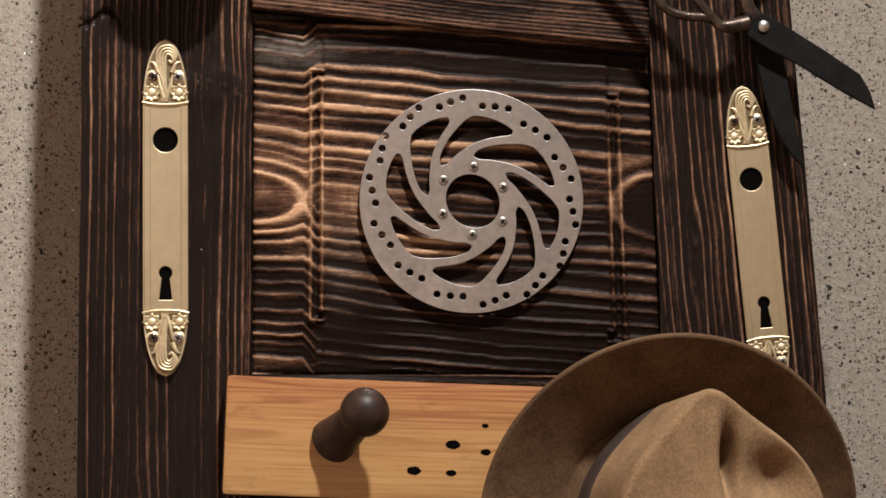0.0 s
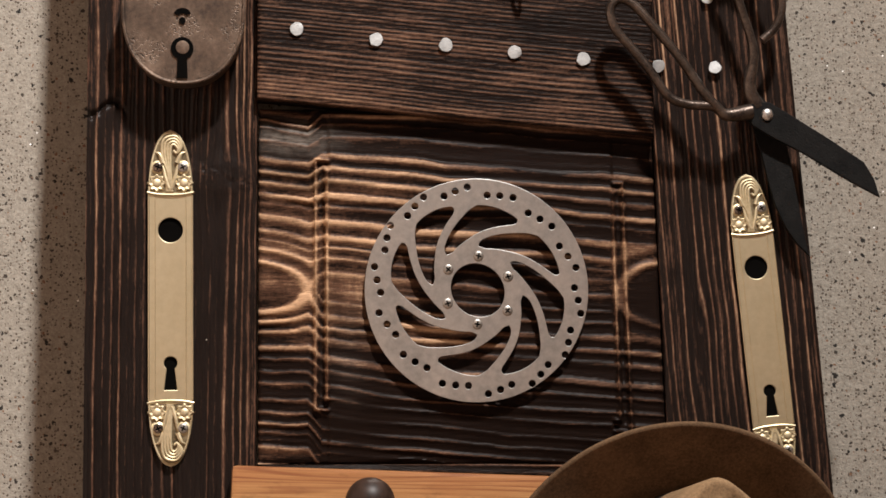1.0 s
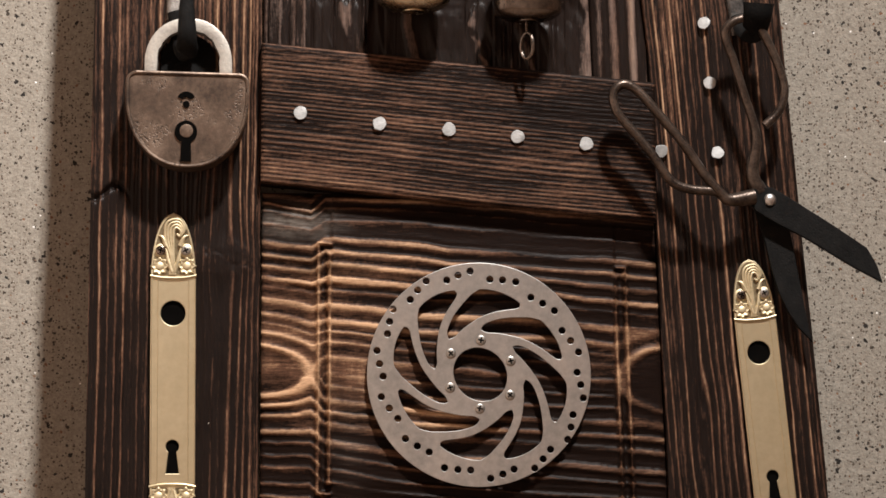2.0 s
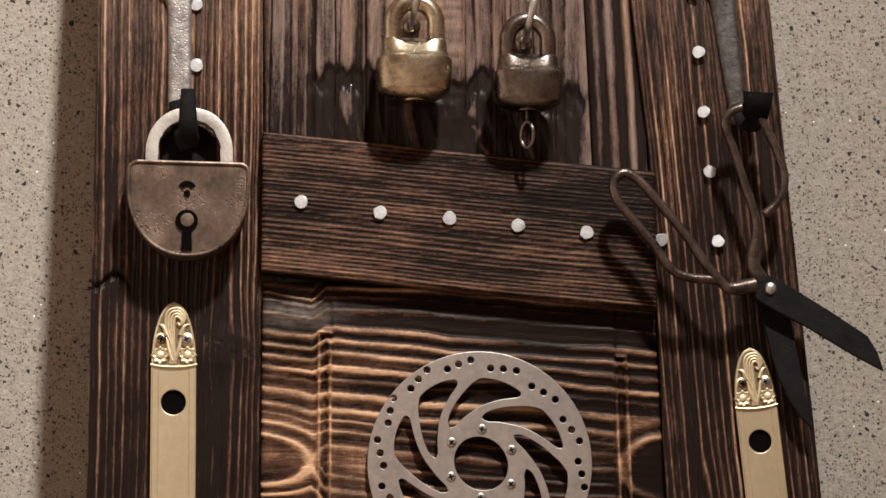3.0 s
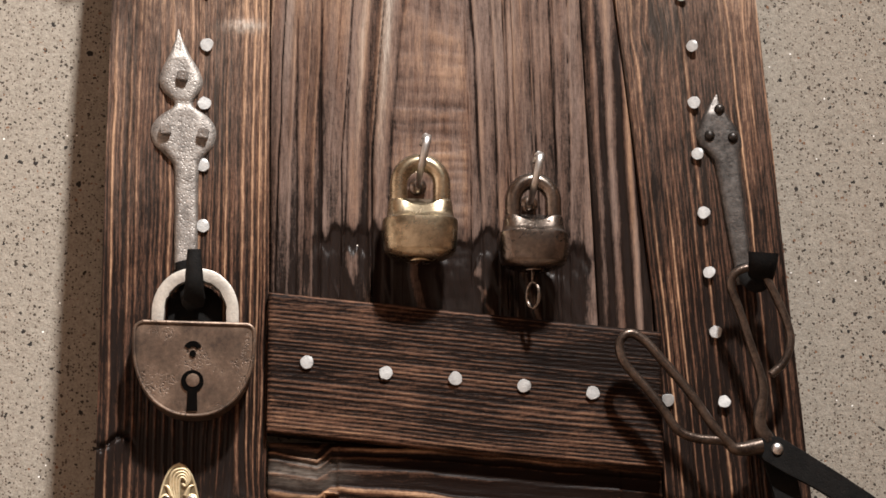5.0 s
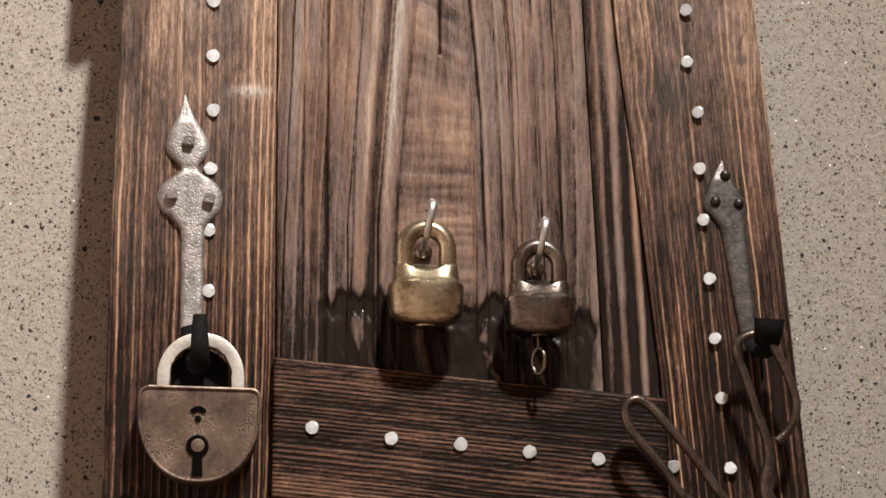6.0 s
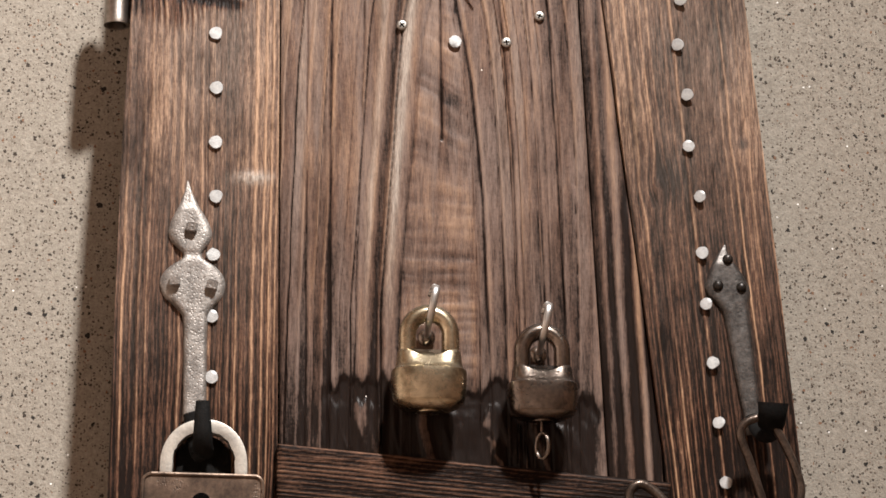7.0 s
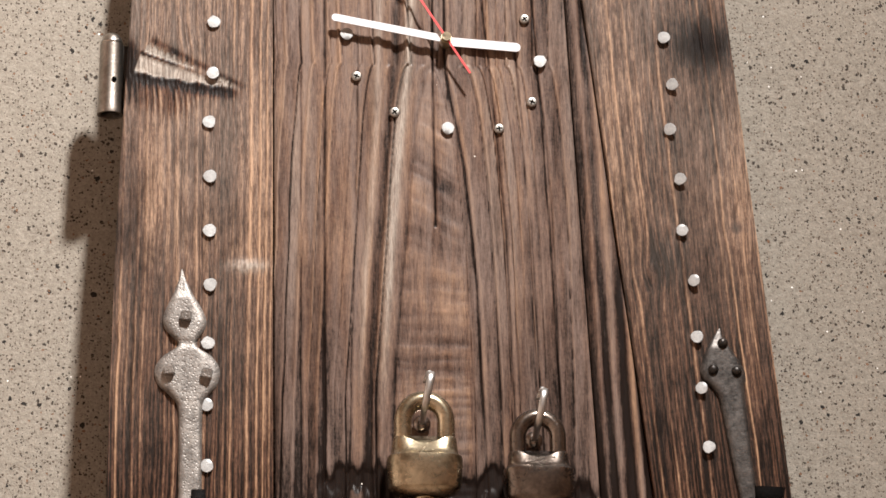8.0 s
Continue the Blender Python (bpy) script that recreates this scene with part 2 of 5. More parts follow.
def finish(ob, smooth=True, angle=40):
    if smooth:
        for p in ob.data.polygons:
            p.use_smooth = True
        ob.data.set_sharp_from_angle(angle=radians(angle))
    return ob


def part(name, bm, material, parent=None, label="", angle=40):
    me = bpy.data.meshes.new(name)
    bmesh.ops.recalc_face_normals(bm, faces=bm.faces[:])
    bm.to_mesh(me)
    bm.free()
    me.materials.append(material)
    ob = finish(new(name, me), True, angle)
    if parent is not None:
        ob.parent = parent
    if label:
        tagged(ob, label)
    return ob


def thing(name, label, category, at=(0, 0, 0), group="", kind=""):
    ob = new(name)
    ob.empty_display_size = 0.02
    ob.location = at
    return tagged(ob, label, category, group, kind)


def box(bm, x0, x1, y0, y1, z0, z1, bevel=0.0):
    r = bmesh.ops.create_cube(bm, size=1.0, matrix=Matrix.LocRotScale(((x0 + x1) / 2, (y0 + y1) / 2, (z0 + z1) / 2), None, (x1 - x0, y1 - y0, z1 - z0)))
    if bevel:
        vs = set(r["verts"])
        es = [e for e in bm.edges if e.verts[0] in vs and e.verts[1] in vs]
        bmesh.ops.bevel(bm, geom=es, offset=bevel, segments=2, affect="EDGES", profile=0.6)


def ball(bm, centre, radius, seg=20, scale=(1, 1, 1)):
    bmesh.ops.create_uvsphere(bm, u_segments=seg, v_segments=max(6, seg // 2), radius=radius,
                              matrix=Matrix.Translation(centre) @ Matrix.Diagonal((*scale, 1)))


def drum(bm, centre, axis, r0, r1, depth, seg=24):
    """A cylinder or cone from its centre along an axis."""
    q = Vector(axis).to_track_quat("Z", "Y").to_matrix().to_4x4()
    bmesh.ops.create_cone(bm, cap_ends=True, segments=seg, radius1=r0, radius2=r1, depth=depth, matrix=Matrix.Translation(centre) @ q)


def spline(pts, per=8):
    """Catmull-Rom through the points."""
    p = [Vector(q) for q in pts]
    p = [p[0] * 2 - p[1]] + p + [p[-1] * 2 - p[-2]]
    out = []
    for i in range(1, len(p) - 2):
        a, b, c, d = p[i - 1:i + 3]
        for k in range(per):
            t = k / per
            out.append(0.5 * ((2 * b) + (c - a) * t + (2 * a - 5 * b + 4 * c - d) * t * t + (3 * b - a - 3 * c + d) * t ** 3))
    out.append(p[-2])
    return out


def tube(bm, path, radius, seg=10, flat=1.0, side=None):
    """A rod swept along a path; radius is a number or a function of 0..1; flat squashes it along side."""
    path = [Vector(p) for p in path]
    rings, n = [], len(path)
    up = Vector(side) if side else None
    for i, p in enumerate(path):
        t = (path[min(i + 1, n - 1)] - path[max(i - 1, 0)]).normalized()
        if up is None:
            up = t.orthogonal()
        a = (up - t * up.dot(t)).normalized()
        up = a if side is None else up
        b = t.cross(a)
        r = radius(i / (n - 1)) if callable(radius) else radius
        rings.append([bm.verts.new(p + a * (math.cos(w) * r * flat) + b * (math.sin(w) * r)) for w in (2 * math.pi * k / seg for k in range(seg))])
    for q0, q1 in zip(rings, rings[1:]):
        for k in range(seg):
            bm.faces.new((q0[k], q0[(k + 1) % seg], q1[(k + 1) % seg], q1[k]))
    bm.faces.new(rings[0][::-1])
    bm.faces.new(rings[-1])


def circle(cx, cz, r, seg=32, start=0.0):
    return [(cx + r * math.cos(start + 2 * math.pi * k / seg), cz + r * math.sin(start + 2 * math.pi * k / seg)) for k in range(seg)]


def sheet(bm, outline, holes, d0, d1, bevel=0.0):
    """A flat plate with holes, from depth d0 (back) to d1 (front), its rims rounded off."""
    flat, edges = [], []
    for loop in [outline] + list(holes):
        base, m = len(flat), len(loop)
        flat += [Vector(p) for p in loop]
        edges += [(base + k, base + (k + 1) % m) for k in range(m)]
    points, _, tris, *_ = delaunay_2d_cdt(flat, edges, [], 1, 1e-7)
    mid = np.array([np.mean([points[k][:] for k in f], axis=0) for f in tris])
    inside = np.zeros(len(tris), int)
    for loop in holes:
        a = np.array([tuple(p) for p in loop])
        b = np.roll(a, -1, axis=0)
        over = (a[None, :, 1] > mid[:, None, 1]) != (b[None, :, 1] > mid[:, None, 1])
        rise = np.where(a[:, 1] == b[:, 1], 1.0, b[:, 1] - a[:, 1])
        at = a[None, :, 0] + (mid[:, None, 1] - a[None, :, 1]) * ((b[:, 0] - a[:, 0]) / rise)[None, :]
        inside += (np.sum(over & (mid[:, None, 0] < at), axis=1) % 2)
    tris = [f for f, n in zip(tris, inside) if n == 0]
    vs = [bm.verts.new(V(p.x, p.y, d0)) for p in points]
    faces = [bm.faces.new([vs[k] for k in f]) for f in tris]
    ext = bmesh.ops.extrude_face_region(bm, geom=faces)["geom"]
    top = [v for v in ext if isinstance(v, bmesh.types.BMVert)]
    bmesh.ops.translate(bm, verts=top, vec=(0, -(d1 - d0), 0))
    if bevel:
        ts = set(top)
        rim = [e for e in bm.edges if e.verts[0] in ts and e.verts[1] in ts and any(abs(f.normal.y) < 0.5 or len([v for v in f.verts if v in ts]) < len(f.verts) for f in e.link_faces)]
        bmesh.ops.bevel(bm, geom=rim, offset=bevel, segments=2, affect="EDGES", profile=0.6)


rng = np.random.default_rng(7)
LATTICE = rng.random((256, 256))


def field(u, v, octaves=1):
    """Smooth noise in 0..1 on arrays."""
    total, amp, norm = 0, 1.0, 0
    for k in range(octaves):
        a, b = u * 2 ** k + 17.3 * k, v * 2 ** k + 5.7 * k
        i, j = np.floor(a).astype(int), np.floor(b).astype(int)
        f, g = a - i, b - j
        f, g = f * f * (3 - 2 * f), g * g * (3 - 2 * g)
        i0, i1, j0, j1 = i % 256, (i + 1) % 256, j % 256, (j + 1) % 256
        s = (LATTICE[i0, j0] * (1 - f) + LATTICE[i1, j0] * f) * (1 - g) + (LATTICE[i0, j1] * (1 - f) + LATTICE[i1, j1] * f) * g
        total, amp, norm = total + s * amp, amp / 2, norm + amp
    return total / norm


def slab(name, xs, zs, left, right, height, back, material, parent, label=""):
    """A board whose face is a relief. xs: 0..1 across, zs: heights; left and right give its edges at a height;
    height(x, z) gives depth, ring and tone; back is the depth of its rear face."""
    U, Z = np.meshgrid(xs, zs)
    X = left(Z) * (1 - U) + right(Z) * U
    D, ring, tone, *rest = height(X, Z)
    bare_sheen = rest[0] if rest else 0 * D
    rim = np.minimum(np.minimum(U, 1 - U) * (right(Z) - left(Z)), np.minimum(Z - zs[0], zs[-1] - Z))
    D = D - 0.0016 * np.exp(-rim / 0.0012)
    rows, cols = X.shape
    n = rows * cols
    front = np.stack([X, -D, Z], -1).reshape(-1, 3)
    idx = np.arange(n).reshape(rows, cols)
    quads = np.stack([idx[:-1, :-1], idx[:-1, 1:], idx[1:, 1:], idx[1:, :-1]], -1).reshape(-1, 4)
    loop = np.concatenate([idx[0, :], idx[1:, -1], idx[-1, -2::-1], idx[-2:0:-1, 0]])
    rear = front[loop].copy()
    rear[:, 1] = -back
    m = len(loop)
    ridx = n + np.arange(m)
    side = np.stack([loop, ridx, np.roll(ridx, -1), np.roll(loop, -1)], -1)
    me = bpy.data.meshes.new(name)
    me.from_pydata(np.concatenate([front, rear]).tolist(), [], np.concatenate([quads, side]).tolist() + [ridx[::-1].tolist()])
    for key, values in (("ring", ring), ("tone", tone), ("bare_sheen", bare_sheen)):
        at = me.attributes.new(key, "FLOAT", "POINT")
        flat = values.reshape(-1)
        at.data.foreach_set("value", np.concatenate([flat, flat[loop] * 0.5]).astype(np.float32))
    me.materials.append(material)
    ob = finish(new(name, me), True, 60)
    ob.parent = parent
    return tagged(ob, label) if label else ob


def ridges(phase, sharp=2.2):
    """Late-wood ridges: rounded crests between wider hollows; each crest has a height of its own."""
    k = np.floor(phase)
    own = LATTICE[(k.astype(int) * 7) % 256, 31] * 0.75 + 0.35
    s = 0.5 - 0.5 * np.cos(2 * np.pi * (phase - k))
    return np.clip(s ** sharp * own, 0, 1)


def knots(x, z, list_of_knots):
    """How far grain is pushed aside by knots: (x, z, across, along, push)."""
    push = 0 * x
    for kx, kz, a, b, p in list_of_knots:
        r = ((x - kx) / a) ** 2 + ((z - kz) / b) ** 2
        push = push + p * np.sign(x - kx) * np.exp(-r) * (1 - np.exp(-np.abs(x - kx) / (0.25 * a)))
    return push


def spot(x, z, cx, cz, a, b):
    return np.exp(-((x - cx) / a) ** 2 - ((z - cz) / b) ** 2)


# ---- the room: the plaster wall, and unseen surfaces that bounce fill light ----
def room():
    bm = bmesh.new()
    box(bm, -2.6, 2.6, 0.070, 0.22, 0.0, 4.02)
    for v in bm.verts:  # sheared back lower down to widen the board's cast shadow
        v.co.y += (2.0 - v.co.z) * 0.056
    tagged(part("wall_north", bm, PLASTER), "pale stone-chip plaster wall with dark speckles", "wall", kind="structure")
    for name, dims in (("wall_south", (-2.6, 2.6, -3.35, -3.2, 0, 4.02)), ("wall_west", (-2.75, -2.6, -3.35, 0.32, 0, 4.02)), ("wall_east", (2.6, 2.75, -3.35, 0.32, 0, 4.02))):
        bm = bmesh.new()
        box(bm, *dims)
        tagged(part(name, bm, ROOM), "unseen plain pale wall, bounces fill light", "wall", kind="structure")
    bm = bmesh.new()
    box(bm, -2.75, 2.75, -3.35, 0.32, -0.1, 0.0)
    tagged(part("floor", bm, FLOORING), "unseen plain brown floor, bounces fill light", "floor", kind="structure")
    bm = bmesh.new()
    box(bm, -2.75, 2.75, -3.35, 0.22, 4.02, 4.15)
    tagged(part("ceiling", bm, CEILING), "unseen plain pale ceiling, bounces fill light", "ceiling", kind="structure")


room()

# ---- the clock board ----
TOP, BOTTOM = 2.27, 1.06
edge_left = lambda z: -0.1294 + 0.0036 * (z - 1.27) + 0.0075 * np.clip((z - 1.85) / 0.3, 0, 2) ** 1.5 + 0.0012 * (field(z * 9, z * 0 + 3.1, 3) - 0.5)
edge_right = lambda z: 0.4118 - 0.0830 * (z - 1.27) + 0.0022 * (field(z * 8, z * 0 + 9.4, 3) - 0.5)
inner_left = lambda z: -0.0065 - 0.004 * np.clip((z - 1.72) / 0.4, 0, 1.4)
inner_right = lambda z: 0.2905 - 0.038 * (z - 1.27) - 0.030 * np.clip((z - 1.72) / 0.42, 0, 1.4)
strip_left = lambda z: 0.2317 - 0.0435 * (z - 1.746)

board = thing("clock_board", "tall rustic wall clock board of flamed brushed pine", "wall clock", (0, 0, 0))


def left_stile(x, z):
    kn = [(-0.085, 2.085, 0.022, 0.020, 0.010), (-0.030, 1.922, 0.014, 0.008, 0.003), (-0.030, 1.56, 0.016, 0.030, 0.008), (-0.09, 1.25, 0.02, 0.03, 0.008)]
    xx = x - 0.6 * knots(x, z, kn) + 0.007 * (field(z * 3.2, x * 12 + 4, 2) - 0.5) + 0.0018 * (field(z * 22, x * 40, 2) - 0.5)
    wide = field(xx * 34, xx * 0 + 1.5, 2)
    r = ridges(xx / 0.0062 + 2.6 * wide, 3.0) * 1.15
    r = np.maximum(r, (0.40 + 0.24 * np.clip((z - 1.55) / 0.2, 0, 1)) * ridges(xx / 0.0029 + 3 * field(xx * 50, z * 1.5), 2.0))
    r = r * np.clip(0.15 + 1.35 * field(x * 70, z * 6, 3), 0, 1.1)
    high = np.clip((z - 1.72) / 0.25, 0, 1)
    r = r * (1 - 0.42 * high) + 0.20 * high
    tone = 0.29 + 0.42 * np.clip((z - 1.5) / 0.5, 0, 1) ** 0.9 + 0.28 * (field(x * 20 + 9, z * 5, 3) - 0.5)
    tone += 0.35 * (field(x * 90, z * 2.5, 2) - 0.5)
    tone -= 0.16 * spot(x, z, -0.03, 1.56, 0.03, 0.035) + 0.35 * spot(x, z, -0.095, 1.605, 0.03, 0.012)
    u, v = (x + 0.112) * 0.943 - (z - 2.0905) * 0.334, (x + 0.112) * 0.334 + (z - 2.0905) * 0.943
    # torn-out splinter: two pale wedges with ragged teeth, a dark fissure between them and a dark lower lip
    teeth = 0.0055 * np.abs(((u / 0.0052 + 0.5 * field(u * 300, v * 0 + 2)) % 1.0) - 0.35) + 0.004 * (field(x * 260, z * 260, 2) - 0.5)
    soft = lambda a: np.clip(a / 0.0012, 0, 1)
    upper = soft(v - 0.0015) * soft(0.0115 - 0.16 * u - teeth - v) * soft(u - 0.003) * soft(0.046 - u)
    lower = soft(-0.0008 - v) * soft(v + 0.0165 - 0.17 * u + 0.004 * (field(x * 120, z * 90, 2) - 0.5)) * soft(u - 0.001) * soft(0.066 - u + teeth)
    end = spot(u, v, 0.068, -0.0005, 0.008, 0.0024) * (field(x * 300, z * 300, 2) > 0.42)
    scar = (1.0 * upper + 1.0 * lower + end) * (field(u * 60, v * 700, 3) * 0.8 + 0.6)
    low = 0.8 * np.exp(-((v - 0.0004) / 0.0013) ** 2) * soft(u) * np.clip((0.034 - u) / 0.02, 0, 1) + 0.75 * np.exp(-((v + 0.0195 - 0.16 * u) / 0.0050) ** 2) * np.clip(u / 0.01, 0, 1) * np.clip((0.085 - u) / 0.02, 0, 1) + 0.3 * np.exp(-((v - 0.0135 + 0.15 * u) / 0.0025) ** 2) * soft(u - 0.004) * np.clip((0.09 - u) / 0.02, 0, 1)
    layers = ridges((u - 0.9 * np.sqrt(np.clip(-v - 0.012, 0, 1) * 0.02)) / 0.0046, 1.3)
    below = np.clip((-v - 0.015 + 0.16 * u) / 0.003, 0, 1) * np.clip((0.046 + v) / 0.02, 0, 1) * np.clip((0.060 - u) / 0.02, 0, 1)
    low = low * (0.4 + field(x * 150, z * 150, 2)) + 0.42 * below * (1 - layers) + 0.7 * spot(x, z, -0.119, 2.083, 0.005, 0.014)
    pale = spot(x, z, -0.028, 1.921, 0.013, 0.0045)
    tone += 0.1 * pale - 0.8 * low + 0.12 * spot(x, z, -0.055, 1.935, 0.03, 0.03)
    crack = np.exp(-((z - (1.612 + 0.008 * np.sin(x * 160) - 0.35 * (x + 0.12))) / 0.0022) ** 2) * np.clip((-0.098 - x) / 0.008, 0, 1)
    burl = np.clip(1.6 * spot(x, z, -0.031, 1.562, 0.022, 0.013), 0, 1)
    r = r * (1 - 0.75 * burl) + 0.42 * burl * (0.3 + field((z + 0.43 * x) * 420, x * 45, 3))
    split = np.exp(-((z - 1.5635 + 0.43 * (x + 0.031) - 0.002 * np.sin(x * 300)) / 0.0011) ** 2) * (np.abs(x + 0.029) < 0.017)
    crack = crack + 0.15 * split
    d = -0.0012 + 0.0016 * r + 0.0006 * field(x * 60, z * 30, 2) + 0.0008 * burl - 0.0010 * scar - 0.0006 * low + 0.001 * pale - 0.0035 * crack
    # Torn wood is pale; the wash towards the top is wear plus painted sheen.
    return d, np.clip(r * 0.9 - 0.4 * crack, 0, 1), np.clip(tone, 0, 1), np.clip(1.15 * scar + 0.9 * pale * (0.4 + field(x * 400, z * 900)) + 0.24 * np.clip((z - 1.74) / 0.3, 0, 1) * (0.4 + field(x * 25, z * 6, 2)) * (1 - np.clip(1.6 * low, 0, 1)) - 0.9 * low, 0, 0.95)


def right_stile(x, z):
    kn = [(0.275, 1.921, 0.016, 0.018, 0.009), (0.341, 1.954, 0.012, 0.012, 0.004), (0.312, 1.44, 0.012, 0.05, 0.006), (0.375, 1.28, 0.02, 0.03, 0.008)]
    lean = x + 0.085 * (z - 1.7)
    xx = lean - 0.6 * knots(x, z, kn) + 0.006 * (field(z * 3.6 + 30, x * 12, 2) - 0.5) + 0.0016 * (field(z * 24, x * 40, 2) - 0.5)
    r = 1.15 * ridges(xx / 0.0060 + 2.4 * field(xx * 36, xx * 0 + 7.7, 2), 3.0)
    r = np.maximum(r, (0.40 + 0.24 * np.clip((z - 1.55) / 0.2, 0, 1)) * ridges(xx / 0.0028 + 3 * field(xx * 50, z * 1.5), 2.0))
    r = r * np.clip(0.15 + 1.35 * field(x * 70 + 11, z * 6, 3), 0, 1.1)
    high = np.clip((z - 1.72) / 0.25, 0, 1)
    r = r * (1 - 0.42 * high) + 0.20 * high
    tone = 0.29 + 0.36 * np.clip((z - 1.5) / 0.5, 0, 1) + 0.28 * (field(x * 20 + 2, z * 5, 3) - 0.5)
    tone += 0.35 * (field(x * 90 + 6, z * 2.5, 2) - 0.5)
    # The first spot is a soft shadow at the upper right, painted into the tone.
    tone -= 0.55 * spot(x, z, 0.322, 2.103, 0.028, 0.022) + 0.3 * spot(x, z, 0.283, 1.925, 0.015, 0.02) + 0.4 * spot(x, z, 0.341, 1.954, 0.006, 0.004)
    d = -0.0012 + 0.0015 * r + 0.0006 * field(x * 60, z * 30, 2)
    # Grey wash towards the top: wear, with the lamp's sheen painted in.
    return d, r * 0.9, np.clip(tone, 0, 1), 0.22 * np.clip((z - 1.74) / 0.3, 0, 1) * (0.4 + field(x * 25 + 8, z * 6, 2)) * (1 - spot(x, z, 0.322, 2.103, 0.03, 0.025))


def upper_panel(x, z):
    xc = 0.110 + 0.008 * (field(z * 4, z * 0 + 2, 2) - 0.5)
    q = np.abs(x - xc)
    rise = np.sqrt(np.clip((2.085 - z) / 0.17, 0, 9))
    arch = q - 0.034 * np.minimum(rise, 1.25) * np.exp(-q / 0.10)
    arch = np.where(z > 2.085, q - 0.03 * (z - 2.085), arch)
    side = np.where(x > xc, 1.0, 0.0)
    xx = arch + 0.5 * side + 0.006 * (field(z * 4 + 50, x * 14, 2) - 0.5) + 0.0022 * (field(z * 18, x * 40, 2) - 0.5)
    p = xx / 0.0118 + 2.6 * field(xx * 30, xx * 0 + 4.2, 3)
    k = np.floor(p)
    f = p - k
    own = LATTICE[(k.astype(int) * 5) % 256, 77]
    cut = LATTICE[(k.astype(int) * 11) % 256, 91] ** 1.5
    cut_next = LATTICE[((k.astype(int) + 1) * 11) % 256, 91] ** 1.5
    worn = 0.35 + 0.9 * field(x * 30, z * 7 + 3, 3)
    groove = (cut * np.exp(-(f / 0.07) ** 2) + cut_next * np.exp(-((f - 1) / 0.045) ** 2)) * worn * 1.5
    crest = np.exp(-((f - 0.16) / 0.11) ** 2) * (0.2 + 1.0 * own * worn)
    body = 0.45 + 0.16 * own - 0.12 * f + 0.24 * (field(x * 120 + 3 * f, z * 5, 3) - 0.5)
    inside = np.clip(-arch / 0.006, 0, 1) * (z < 2.085)
    curl = field(z * 95 + 5 * field(x * 22, z * 8), x * 14, 3)
    body = body * (1 - inside) + inside * (0.56 + 1.05 * (curl - 0.45))
    crest, groove = crest * (1 - 0.9 * inside), groove * (1 - 0.85 * inside) * (1 - 0.45 * side)
    crack = np.exp(-((x - 0.1115 - 0.02 * np.clip(2.06 - z, 0, 1) ** 1.2) / 0.0009) ** 2) * (z > 1.955)
    wob = 0.0022 * (field(z * 14 + 3, z * 0 + 5.5, 3) - 0.5)
    line = lambda zs, xs, w: np.exp(-((x - np.interp(z, zs, xs) - wob) / w) ** 2)
    splits = (((1.6, 1.9, 2.2), (0.0303, 0.0293, 0.0288), 0.0011, 0.9), ((1.70, 1.91, 2.0, 2.08), (0.150, 0.1435, 0.135, 0.121), 0.0010, 0.8), ((1.70, 1.95, 2.14), (0.172, 0.166, 0.150), 0.0008, 0.6),
              ((1.70, 1.95, 2.14), (0.193, 0.185, 0.172), 0.0008, 0.55), ((1.70, 1.95, 2.2), (0.208, 0.199, 0.186), 0.0007, 0.6), ((1.7, 2.2), (0.013, 0.010), 0.0006, 0.5), ((1.70, 1.95, 2.2), (0.046, 0.052, 0.056), 0.0007, 0.5))
    warm = 0 * x
    for zs, xs, wide, deep in splits:
        crack = crack + deep * line(zs, xs, wide)
        warm = warm + deep * line(zs, tuple(q + 0.0026 for q in xs), 0.0016) * np.clip(3 * field(z * 9 + 40 * xs[0], z * 0 + 100 * xs[0], 2) - 0.8, 0, 1)
    swell = line((1.70, 1.91, 2.02, 2.09, 2.16), (0.066, 0.0765, 0.085, 0.093, 0.097), 0.0034) + 0.6 * line((1.70, 1.91, 2.02, 2.16), (0.050, 0.060, 0.067, 0.072), 0.0028)
    hollow = line((1.70, 1.91, 2.02, 2.09, 2.16), (0.058, 0.0685, 0.076, 0.083, 0.086), 0.0035)
    # scorched, ragged edge, with dark flame streaks and a few torn bright splits below it
    wavy = 1.7585 - 0.06 * (x - 0.1) + 0.024 * (field(x * 45, x * 0 + 3.3, 3) - 0.5) + 0.014 * (field(x * 260, x * 0 + 1.9, 2) - 0.5)
    reach = np.clip((x - 0.022) / 0.02, 0, 1) * np.clip((0.232 - x) / 0.02, 0, 1)
    edge = np.exp(-((z - wavy) / (0.0025 + 0.0075 * field(x * 70, x * 0 + 8.1, 2))) ** 2) * (0.6 + 0.9 * field(x * 70, z * 60, 2))
    streak = np.clip((wavy - z) / 0.008, 0, 1) * np.clip(0.25 + 3.2 * field(x * 130 + 40 * z + 2 * field(z * 30, x * 9), z * 12, 2) - 1.1, 0, 1)
    burn = (1.3 * edge + 0.55 * streak) * reach
    tear = np.exp(-((x - 0.139 - 0.45 * (1.742 - z) - 0.002 * np.sin(z * 420)) / 0.0024) ** 2) + 0.5 * np.exp(-((x - 0.034 - 0.2 * (1.75 - z)) / 0.0014) ** 2)
    under = np.clip((wavy - z) / 0.004, 0, 1) * reach
    tear = tear * np.clip((wavy - 0.006 - z) / 0.005, 0, 1)
    char = np.clip(1.5 * burn, 0, 1)
